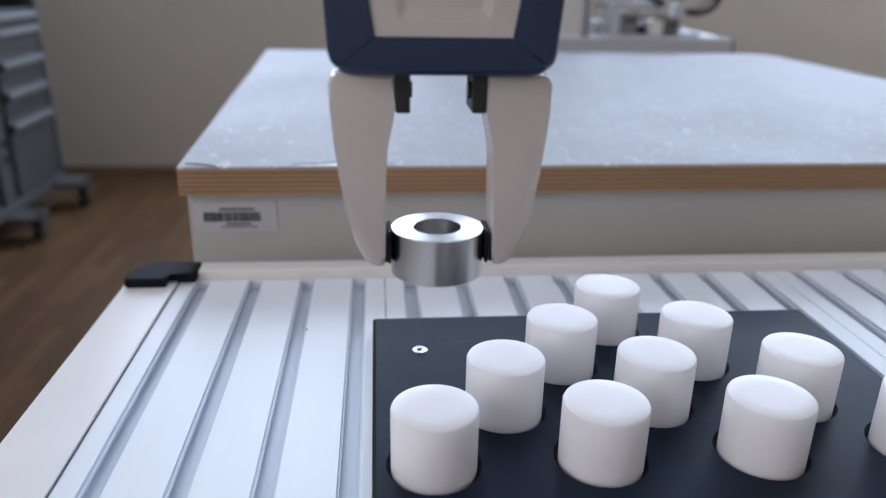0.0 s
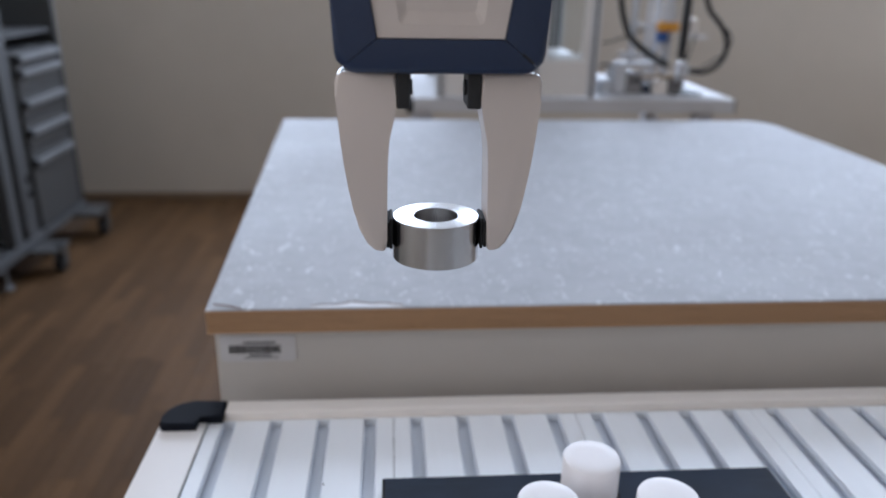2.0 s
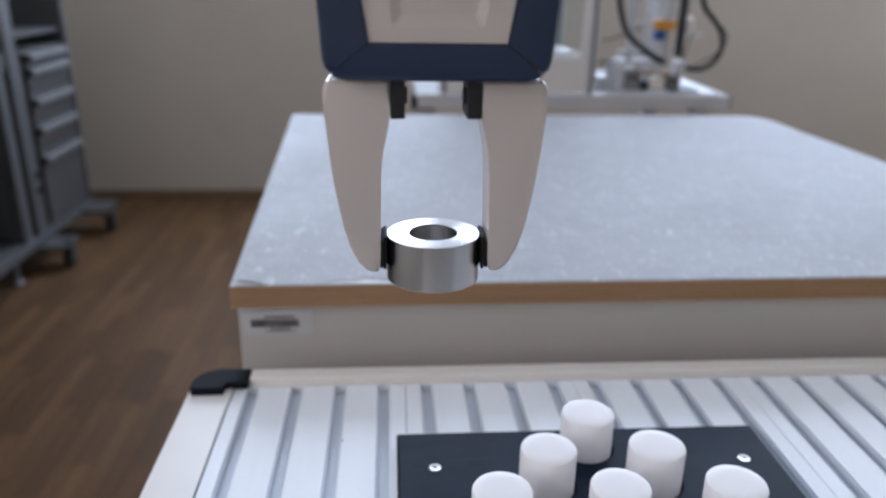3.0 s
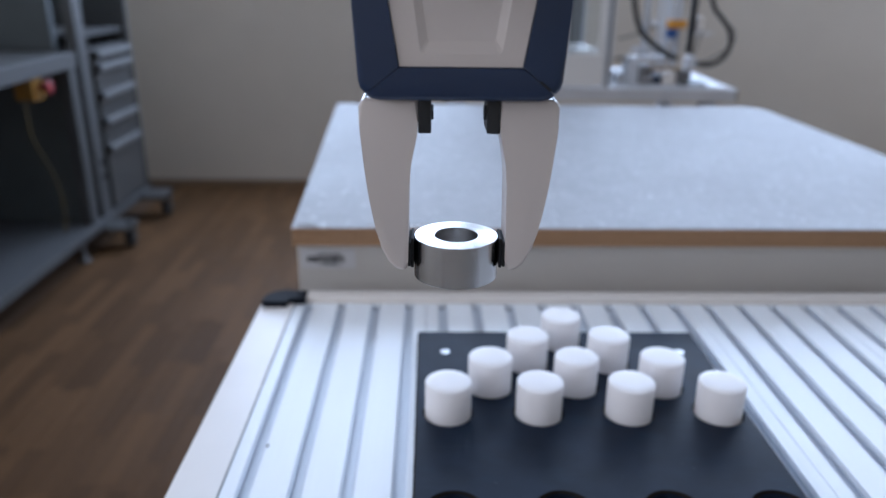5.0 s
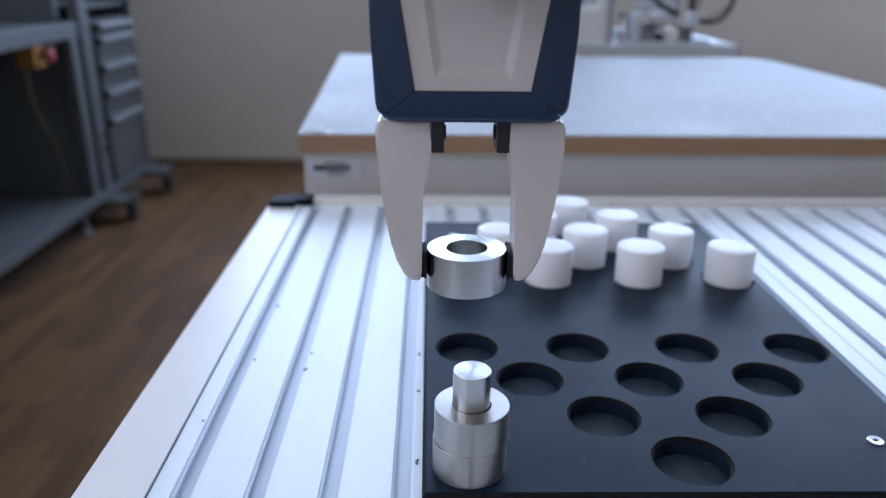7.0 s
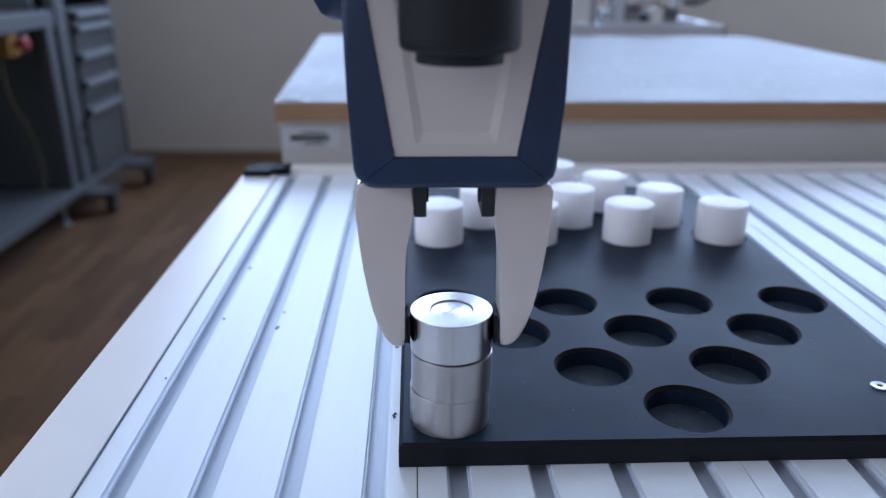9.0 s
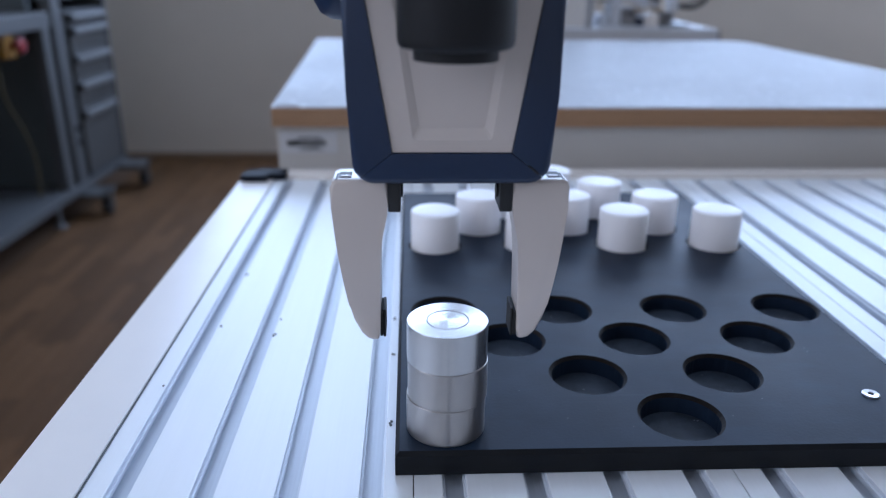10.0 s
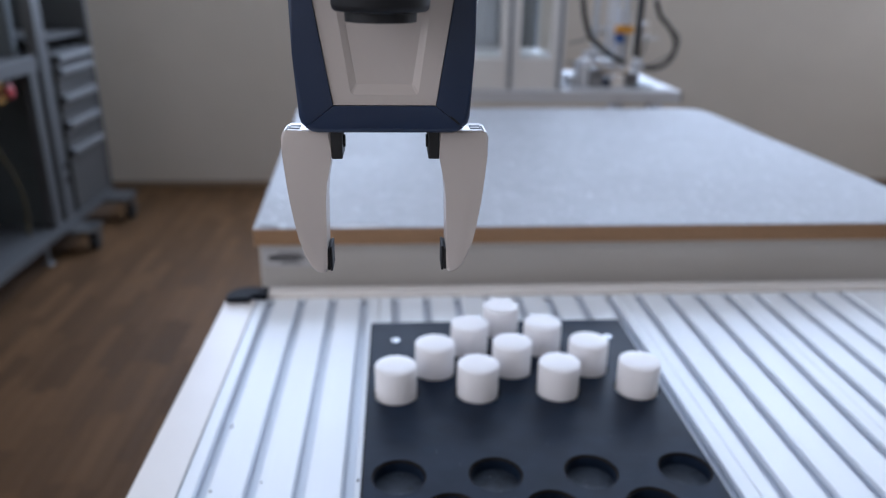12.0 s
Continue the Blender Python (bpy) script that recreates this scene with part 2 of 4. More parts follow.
def shared(name, me, parent, x, y, z, rx=0, ry=0, rz=0):
    ob = new(name, me)
    ob.parent = parent
    ob.matrix_basis = pose(x, y, z, rx, ry, rz)
    return ob


def root(name, x=0, y=0, z=0, rz=0):
    ob = new(name)
    ob.empty_display_size = 0.02
    ob.matrix_basis = pose(x, y, z, 0, 0, rz)
    return ob


def box(bm, x0, x1, y0, y1, z0, z1, bevel=0.0, seg=2):
    vs = bmesh.ops.create_cube(bm, size=1.0)["verts"]
    for v in vs:
        v.co = Vector((x0 + (v.co.x + 0.5) * (x1 - x0), y0 + (v.co.y + 0.5) * (y1 - y0), z0 + (v.co.z + 0.5) * (z1 - z0)))
    if bevel:
        es = list({e for v in vs for e in v.link_edges})
        bmesh.ops.bevel(bm, geom=es, offset=bevel, segments=seg, profile=0.6, affect="EDGES")
    return bm


def one_box(x0, x1, y0, y1, z0, z1, bevel=0.0, seg=2):
    return box(bmesh.new(), x0, x1, y0, y1, z0, z1, bevel, seg)


def lathe(bm, profile, seg=64, centre=(0, 0), close=False):
    """Turn a profile of (radius, z) about the upright axis through centre."""
    rings = []
    for r, z in profile:
        if r < 1e-6:
            rings.append([bm.verts.new((centre[0], centre[1], z))])
        else:
            rings.append([bm.verts.new((centre[0] + r * math.cos(2 * math.pi * i / seg), centre[1] + r * math.sin(2 * math.pi * i / seg), z)) for i in range(seg)])
    pairs = list(zip(rings, rings[1:])) + ([(rings[-1], rings[0])] if close else [])
    for a, b in pairs:
        for i in range(seg):
            j = (i + 1) % seg
            if len(a) == 1 and len(b) == 1:
                continue
            if len(a) == 1:
                bm.faces.new((a[0], b[i], b[j]))
            elif len(b) == 1:
                bm.faces.new((a[i], a[j], b[0]))
            else:
                bm.faces.new((a[i], a[j], b[j], b[i]))
    return bm


def prism(bm, outline, y0, y1, bevel=0.0, seg=3, only=None):
    """A front outline of (x, z), extruded from y0 to y1, its edges rounded."""
    front = [bm.verts.new((x, y0, z)) for x, z in outline]
    back = [bm.verts.new((x, y1, z)) for x, z in outline]
    n = len(outline)
    f0, f1 = bm.faces.new(front), bm.faces.new(back[::-1])
    for i in range(n):
        bm.faces.new((front[i], back[i], back[(i + 1) % n], front[(i + 1) % n]))
    if bevel:
        es = list(f0.edges) + list(f1.edges)
        if only is not None:
            es = [bm.edges.get((side[i], side[(i + 1) % n])) for side in (front, back) for i in only]
        bmesh.ops.bevel(bm, geom=es, offset=bevel, segments=seg, profile=0.5, affect="EDGES")
    return bm


def slab(bm, outline, z0, z1, bevel=0.0):
    """A plan outline of (x, y), extruded from z0 to z1."""
    lo = [bm.verts.new((x, y, z0)) for x, y in outline]
    hi = [bm.verts.new((x, y, z1)) for x, y in outline]
    n = len(outline)
    bm.faces.new(lo[::-1])
    f = bm.faces.new(hi)
    for i in range(n):
        bm.faces.new((lo[i], lo[(i + 1) % n], hi[(i + 1) % n], hi[i]))
    if bevel:
        bmesh.ops.bevel(bm, geom=list(f.edges), offset=bevel, segments=2, profile=0.5, affect="EDGES")
    return bm


def tube(bm, points, radius, seg=10, smooth_steps=6):
    """A round cable or hose along a smooth curve through the points."""
    pts = [Vector(p) for p in points]
    path = []
    for i in range(len(pts) - 1):
        p0, p1, p2, p3 = pts[max(i - 1, 0)], pts[i], pts[i + 1], pts[min(i + 2, len(pts) - 1)]
        for k in range(smooth_steps):
            t = k / smooth_steps
            path.append(0.5 * ((2 * p1) + (p2 - p0) * t + (2 * p0 - 5 * p1 + 4 * p2 - p3) * t * t + (3 * p1 - p0 - 3 * p2 + p3) * t ** 3))
    path.append(pts[-1])
    rings, up = [], Vector((0, 1, 0.01))
    for i, p in enumerate(path):
        d = (path[min(i + 1, len(path) - 1)] - path[max(i - 1, 0)]).normalized()
        a = d.cross(up).normalized() if abs(d.dot(up.normalized())) < 0.98 else d.cross(Vector((1, 0, 0))).normalized()
        b = d.cross(a)
        rings.append([bm.verts.new(p + radius * (a * math.cos(2 * math.pi * k / seg) + b * math.sin(2 * math.pi * k / seg))) for k in range(seg)])
    for a, b in zip(rings, rings[1:]):
        for k in range(seg):
            bm.faces.new((a[k], a[(k + 1) % seg], b[(k + 1) % seg], b[k]))
    bm.faces.new(rings[0])
    bm.faces.new(rings[-1][::-1])
    return bm


def rod(bm, a, b, radius, seg=16):
    a, b = Vector(a), Vector(b)
    m = Matrix.Translation((a + b) / 2) @ (b - a).to_track_quat("Z", "Y").to_matrix().to_4x4()
    bmesh.ops.create_cone(bm, cap_ends=True, segments=seg, radius1=radius, radius2=radius, depth=(b - a).length, matrix=m)
    return bm


# ---- the room ----
def wall_box(name, x0, x1, y0, y1, z0, z1, label):
    return tagged(part(name, one_box(x0, x1, y0, y1, z0, z1), M_WALL), label, "wall", kind="structure")


bm = one_box(WEST, EAST, WALL_Y, WALL_Y + 0.3, 0, SILL)
box(bm, WEST, EAST, WALL_Y, WALL_Y + 0.3, HEAD, CEIL)
edges = [WEST] + [v for w in WINDOWS for v in w] + [EAST]
for x0, x1 in zip(edges[::2], edges[1::2]):
    box(bm, x0, x1, WALL_Y, WALL_Y + 0.3, SILL, HEAD)
tagged(part("wall_north", bm, M_WALL), "plain beige plastered wall behind the desks", "wall", kind="structure")
bm = one_box(WEST - 0.3, WEST, SOUTH, WALL_Y + 0.3, 0, SILL)
box(bm, WEST - 0.3, WEST, SOUTH, WALL_Y + 0.3, HEAD, CEIL)
edges = [SOUTH] + [v for w in WEST_FILL_WINDOWS for v in w] + [WALL_Y + 0.3]
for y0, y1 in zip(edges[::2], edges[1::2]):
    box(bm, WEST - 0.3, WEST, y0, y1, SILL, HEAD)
tagged(part("wall_west", bm, M_WALL), "plain beige plastered side wall with added fill windows", "wall", kind="structure")
bm = one_box(EAST, EAST + 0.3, SOUTH, WALL_Y + 0.3, 0, SILL)
box(bm, EAST, EAST + 0.3, SOUTH, WALL_Y + 0.3, HEAD, CEIL)
edges = [SOUTH] + [v for w in EAST_FILL_WINDOWS for v in w] + [WALL_Y + 0.3]
for y0, y1 in zip(edges[::2], edges[1::2]):
    box(bm, EAST, EAST + 0.3, y0, y1, SILL, HEAD)
tagged(part("wall_east", bm, M_WALL), "plain beige plastered side wall with an added fill window", "wall", kind="structure")
wall_box("wall_south", WEST - 0.3, EAST + 0.3, SOUTH - 0.2, SOUTH, 0, CEIL, "plain beige plastered wall")
tagged(part("ceiling", one_box(WEST - 0.3, EAST + 0.3, SOUTH - 0.2, WALL_Y + 0.3, CEIL, CEIL + 0.2), M_CEIL), "plain white painted ceiling", "ceiling", kind="structure")


def window(x, y, rz, W):
    w = tagged(root("window", x, y, SILL, rz), "unseen white framed window over the wall sill", "window", kind="structure")
    H = HEAD - SILL
    fr = bmesh.new()
    for a in ((0, 0.05, 0, H), (W - 0.05, W, 0, H), (W / 2 - 0.03, W / 2 + 0.03, 0.05, H - 0.05)):
        box(fr, a[0], a[1], 0, 0.07, a[2], a[3])
    box(fr, 0.05, W - 0.05, 0, 0.07, 0, 0.05)
    box(fr, 0.05, W - 0.05, 0, 0.07, H - 0.05, H)
    part("window_frame", fr, M_FRAME, w)
    for a, b in ((0.05, W / 2 - 0.03), (W / 2 + 0.03, W - 0.05)):
        g = part("pane", one_box(a, b, 0.03, 0.036, 0.05, H - 0.05), M_GLASS, w)
        g.visible_shadow = False


for x0, x1 in WINDOWS:
    window(x0, WALL_Y + 0.16, 0, x1 - x0)
for y0, y1 in WEST_FILL_WINDOWS:
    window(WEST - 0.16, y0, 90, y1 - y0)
for y0, y1 in EAST_FILL_WINDOWS:
    window(EAST + 0.23, y0, 90, y1 - y0)
floor = tagged(part("floor", one_box(WEST, EAST, SOUTH, WALL_Y, -0.1, -0.004), M_FLOORBED), "worn brown oak strip parquet floor", "floor", kind="structure")
tagged(part("baseboard", one_box(WEST, EAST, WALL_Y - 0.014, WALL_Y - 0.001, 0, 0.035, 0.003), M_OAKLIGHT), "low oak strip along the foot of the wall", "baseboard", kind="structure")

# ---- the aluminium work table ----
TABLE_Z, PLATE_Z = 0.787, 0.800
STACK_X, STACK_Y = -0.0054, -0.1362
PITCH, SLOT0, LEFT, BACK, FRONT = 0.040, -0.1625, -0.1825, 0.384, -0.42
PROFILES = 5
RIGHT = LEFT + 0.16 * PROFILES
table = tagged(root("work_table"), "work table of grooved aluminium profiles with a beige border", "table")


def profile_mesh():
    """One extrusion, four T-slots wide, with lips and an undercut groove; it runs along y."""
    bm = bmesh.new()
    h, lip, mouth, deep, wide = 0.020, 0.0048, 0.0044, 0.0080, 0.0064
    top = []
    for k in range(4):
        c = 0.02 + PITCH * k
        half = [(0.0060, 0), (0.0057, -0.0003), (0.0056, -0.0024), (mouth + 0.0003, -0.0025), (mouth, -0.0028), (mouth, -lip), (wide, -lip), (wide, -deep)]
        top += [(c - x, z) for x, z in half] + [(c + x, z) for x, z in half[::-1]]
    outline = [(0.0003, -0.0001), (0.0004, 0)] + top + [(0.1596, 0), (0.1597, -0.0001), (0.1597, -h), (0.0003, -h)]
    front = [bm.verts.new((x, FRONT, z)) for x, z in outline]
    back = [bm.verts.new((x, BACK, z)) for x, z in outline]
    n = len(outline)
    for i in range(n):
        f = bm.faces.new((front[i], back[i], back[(i + 1) % n], front[(i + 1) % n]))
        # faces below the top take the aluminium with shade in its colour
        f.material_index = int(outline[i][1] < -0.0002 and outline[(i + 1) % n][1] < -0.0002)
    bm.faces.new(front)
    bm.faces.new(back[::-1])
    bmesh.ops.recalc_face_normals(bm, faces=bm.faces)
    me = bpy.data.meshes.new("profile")
    bm.to_mesh(me)
    bm.free()
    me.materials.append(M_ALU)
    me.materials.append(M_GROOVESHADE)
    return me


PROFILE = profile_mesh()
for i in range(PROFILES):
    shared("profile", PROFILE, table, LEFT + 0.16 * i, 0, TABLE_Z)
part("side_rail", one_box(LEFT - 0.0372, LEFT + 0.0016, FRONT, BACK, TABLE_Z - 0.045, TABLE_Z + 0.0016, 0.0012, 3), M_RAIL, table, "off-white lacquered side rail", True)
# added grey strip that stands for the shaded joint beside the rail
part("joint_shade_strip", one_box(LEFT + 0.0017, LEFT + 0.0027, FRONT, BACK, TABLE_Z - 0.002, TABLE_Z + 0.0004), M_DARKBACK, table, "thin grey strip standing for shade in the joint between rail and profile")
part("side_rail", one_box(RIGHT + 0.0015, RIGHT + 0.090, FRONT, BACK, TABLE_Z - 0.045, TABLE_Z + 0.0005, 0.003, 3), M_ALU, table, "plain aluminium side rail", True)
part("back_rail", one_box(LEFT + 0.0152, RIGHT + 0.0900, BACK + 0.0015, BACK + 0.020, TABLE_Z - 0.045, TABLE_Z + 0.0080, 0.003, 3), M_BEIGE, table, "beige lacquered back rail", True)


def corner_cap(sign, x_in, x_out):
    pts = [(x_in, BACK + 0.0205), (x_in, BACK - 0.004), (x_in - sign * 0.0195, BACK - 0.004), (x_in - sign * 0.0195, BACK - 0.0155),
           (x_out + sign * 0.003, BACK - 0.0155), (x_out, BACK - 0.0125)]
    for k in range(7):
        a = math.pi / 2 * k / 6
        pts.append((x_out + sign * 0.022 * (1 - math.cos(a)), BACK - 0.002 + 0.0225 * math.sin(a)))
    if sign < 0:
        pts = pts[::-1]
    return slab(bmesh.new(), pts, TABLE_Z + 0.0006, TABLE_Z + 0.0084, 0.0018)


part("corner_cap", corner_cap(1, LEFT + 0.0145, LEFT - 0.0353), M_CAP, table, "black plastic corner cap")
part("end_plate", one_box(LEFT, RIGHT, BACK + 0.0002, BACK + 0.0013, TABLE_Z - 0.045, TABLE_Z - 0.0008), M_ALU, table)
part("under_frame", one_box(LEFT, RIGHT, FRONT, BACK, TABLE_Z - 0.06, TABLE_Z - 0.0205), M_CABGREY, table)
for lx in (LEFT + 0.01, RIGHT - 0.05):
    for ly in (FRONT + 0.02, BACK - 0.06):
        part("leg", one_box(lx, lx + 0.04, ly, ly + 0.04, 0.0, TABLE_Z - 0.0605, 0.002), M_BEIGE, table)
# small chips and dust caught along the groove lips
bm = bmesh.new()
for i in range(18):
    k = random.randrange(0, 12)
    x = SLOT0 + PITCH * k + random.choice((-1, 1)) * random.uniform(0.0063, 0.0080)
    y = random.uniform(-0.32, 0.30)
    if -0.035 < x < 0.267 and -0.165 < y < 0.29:
        continue
    s = random.uniform(0.0003, 0.0008)
    bmesh.ops.create_icosphere(bm, subdivisions=1, radius=s, matrix=Matrix.Translation((x, y, TABLE_Z + s * 0.4)) @ Matrix.Diagonal((1, 1.6, 0.5, 1)))
for x, y in ((-0.1553, 0.0980), (-0.1553, 0.0040), (-0.0352, 0.0140), (-0.0352, -0.0380), (-0.0352, -0.1150), (-0.1153, -0.0090)):
    for k in range(3):
        bmesh.ops.create_icosphere(bm, subdivisions=1, radius=0.0009, matrix=Matrix.Translation((x + random.uniform(-0.001, 0.001), y + random.uniform(-0.002, 0.002), TABLE_Z + 0.0002)) @ Matrix.Diagonal((1, 1.5, 0.4, 1)))
tagged(part("swarf", bm, M_CABGREY), "tiny dark metal chips lying along the grooves", "debris", kind="stuff")

# ---- the black tray plate with its holes ----
HOLE_P, HOLE_Q, HOLE_R, POCKET = 0.080, 0.0440, 0.0208, 0.0112
HOLES = [(-0.0005 + i * HOLE_P + r * HOLE_P / 2, 0.0008 - r * HOLE_Q) for r in range(4) for i in range(4 - r)]
SEATS = [(-0.0024 + i * HOLE_P + r * HOLE_P / 2, 0.1290 + r * HOLE_Q) for r in range(4) for i in range(4 - r)]
PX0, PX1, PY0, PY1 = -0.0314, 0.2648, -0.1600, 0.2860


def plate_mesh():
    bm = bmesh.new()
    z, seg, c = PLATE_Z, 40, 0.0021
    outer = [(PX0 + c, PY0 + c), (PX1 - c, PY0 + c), (PX1 - c, PY1 - c), (PX0 + c, PY1 - c)]
    loops = [[bm.verts.new((x, y, z)) for x, y in outer]]
    for hx, hy in HOLES + SEATS:
        loops.append([bm.verts.new((hx + (HOLE_R + 0.0018) * math.cos(2 * math.pi * k / seg), hy + (HOLE_R + 0.0018) * math.sin(2 * math.pi * k / seg), z)) for k in range(seg)])
    es = [bm.edges.new((l[k], l[(k + 1) % len(l)])) for l in loops for k in range(len(l))]
    bmesh.ops.triangle_fill(bm, edges=es, use_beauty=True, use_dissolve=False, normal=(0, 0, 1))

    def down(loop, make, slot=0):
        nxt = [bm.verts.new(make(v.co)) for v in loop]
        for k in range(len(loop)):
            j = (k + 1) % len(loop)
            bm.faces.new((loop[k], loop[j], nxt[j], nxt[k])).material_index = slot
        return nxt

    mid = Vector(((PX0 + PX1) / 2, (PY0 + PY1) / 2, 0))
    # chamfer and sides take the darkened copy of the plate colour
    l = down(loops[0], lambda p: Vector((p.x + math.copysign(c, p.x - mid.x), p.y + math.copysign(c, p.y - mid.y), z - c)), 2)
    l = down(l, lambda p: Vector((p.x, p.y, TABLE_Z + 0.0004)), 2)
    bm.faces.new(l)
    for loop, (hx, hy) in zip(loops[1:], HOLES + SEATS):
        k0 = HOLE_R / (HOLE_R + 0.0018)
        l = down(loop, lambda p: Vector((hx + (p.x - hx) * k0, hy + (p.y - hy) * k0, z - 0.0020)), 3)
        l = down(l, lambda p: Vector((p.x, p.y, z - POCKET)))
        bm.faces.new(l).material_index = 1
    return bm


plate = tagged(part("tray_plate", plate_mesh(), M_PLATE), "thick black plastic tray plate with round pockets, screwed to the table", "tray")
plate.data.materials.append(M_POCKET)
plate.data.materials.append(M_PLATESHADE)
plate.data.materials.append(M_CHAMFER)
# pale dust and plastic crumbs lying in the open pockets
bm = bmesh.new()
for hx, hy in HOLES:
    for k in range(random.randrange(5, 12)):
        a, d, s = random.uniform(0, 2 * math.pi), 0.019 * math.sqrt(random.random()), random.uniform(0.00012, 0.00042)
        if random.random() < 0.5:
            a, d = random.uniform(-2.4, -0.8), random.uniform(0.006, 0.018)
        bmesh.ops.create_icosphere(bm, subdivisions=1, radius=s, matrix=Matrix.Translation((hx + d * math.cos(a), hy + d * math.sin(a), PLATE_Z - POCKET + s * 0.3))
                                   @ Matrix.Rotation(a * 3, 4, "Z") @ Matrix.Diagonal((1, random.uniform(1, 3.5), 0.5, 1)))
for k in range(40):
    x, y = random.uniform(PX0 + 0.005, PX1 - 0.005), random.uniform(PY0 + 0.005, 0.11)
    if min((x - hx) ** 2 + (y - hy) ** 2 for hx, hy in HOLES) < 0.025 ** 2 or (x - STACK_X) ** 2 + (y - STACK_Y) ** 2 < 0.022 ** 2:
        continue
    bmesh.ops.create_icosphere(bm, subdivisions=1, radius=random.uniform(0.00012, 0.0003), matrix=Matrix.Translation((x, y, PLATE_Z)))
tagged(part("dust", bm, M_DUST), "pale dust crumbs lying in the tray pockets", "debris", kind="stuff")
for bx, by in ((-0.0029, 0.2392), (0.2382, 0.2398), (0.2332, -0.1135)):
    bm = bmesh.new()
    lathe(bm, [(0.0016, -0.0014), (0.0017, 0.0004), (0.0042, 0.0007), (0.0047, 0.0003), (0.0047, -0.0002)], 24)
    lathe(bm, [(0, -0.0013), (0.0017, -0.0013)], 24)
    s = part("screw", bm, M_ZINC, plate, "bright countersunk screw", True)
    s.location = (bx, by, PLATE_Z + 0.0002)

# ---- white cylinders in the far pockets ----
bm = bmesh.new()
R, HGT = 0.0203, 0.0424
lathe(bm, [(0, 0), (R - 0.001, 0), (R, 0.001), (R, HGT - 0.0016), (R - 0.0005, HGT - 0.0005), (R - 0.0016, HGT), (0.012, HGT + 0.0001), (0, HGT + 0.0001)], 56)
first = part("white_cylinder", bm, M_POM, None, "", True)
tagged(first, "white plastic cylinder standing in a tray pocket", "cylinder", "cylinders in the tray")
for n, (sx, sy) in enumerate(SEATS):
    m = pose(sx, sy, PLATE_Z - POCKET + 0.0001, 0, 0, 37 * n)
    if n == 0:
        first.matrix_basis = m
    else:
        copy_thing(first, m)

# ---- the spindle and the turned rings ----
RING_H = 0.0200
REST_Z = PLATE_Z + 2 * RING_H + 0.0002


def ring_mesh():
    ro, ri, c = 0.0200, 0.01032, 0.0003
    bm = lathe(bmesh.new(), [(ri, c), (ri + c, 0), (ro - c, 0), (ro, c), (ro, RING_H - c), (ro - c, RING_H), (ri + c, RING_H), (ri, RING_H - c)], 96, close=True)
    return bm


bm = lathe(bmesh.new(), [(0, 0), (0.010, 0), (0.010, 0.0600), (0.0098, 0.0602), (0, 0.0602)], 64)
spindle = part("spindle", bm, M_RING, None, "", True)
spindle.location = (STACK_X, STACK_Y, PLATE_Z)
tagged(spindle, "upright turned aluminium spindle on the tray plate", "spindle")
ring = part("aluminium_ring", ring_mesh(), M_RING, None, "", True)
tagged(ring, "thick turned aluminium ring carried by the gripper", "ring", "rings")
for k, dx in enumerate((-0.0004, 0.0003)):
    r = copy_thing(ring, pose(STACK_X + dx, STACK_Y, PLATE_Z + k * RING_H + 0.0001, 0, 0, 70 * k + 20))
    r.data = r.data.copy()
    r.data.materials[0] = M_RINGSATIN
    tagged(r, "thick turned aluminium ring stacked on the spindle")

# ---- the gripper ----
gripper = tagged(root("robot_gripper"), "navy and white two-finger robot gripper with a black camera", "gripper")
YF, YB = -0.0200, 0.036


def smooth_part(name, bm, mat, parent, label=""):
    return part(name, bm, mat, parent, label, True)


def side_shell(s):
    pts = [(0.0259, 0.0804), (0.0402, 0.0692), (0.0423, 0.0713), (0.0432, 0.0745), (0.0446, 0.105), (0.0458, 0.1485), (0.0450, 0.1530), (0.0412, 0.1548), (0.0380, 0.1545)]
    return prism(bmesh.new(), [(s * x, z) for x, z in pts], YF - 0.0008, YB, 0.0038, 5, only=range(1, 7))


smooth_part("side_shell", side_shell(-1), M_NAVY, gripper, "navy lacquered side shell")
smooth_part("side_shell", side_shell(1), M_NAVY, gripper, "navy lacquered side shell")
pts = [(-0.0257, 0.0802), (-0.0400, 0.0690), (-0.0370, 0.0670), (-0.0340, 0.0664), (0.0340, 0.0664), (0.0370, 0.0670), (0.0400, 0.0690), (0.0257, 0.0802)]
smooth_part("bottom_shell", prism(bmesh.new(), pts, YF - 0.0008, YB, 0.0030, 4, only=range(1, 6)), M_NAVY, gripper, "navy lacquered bottom shell")


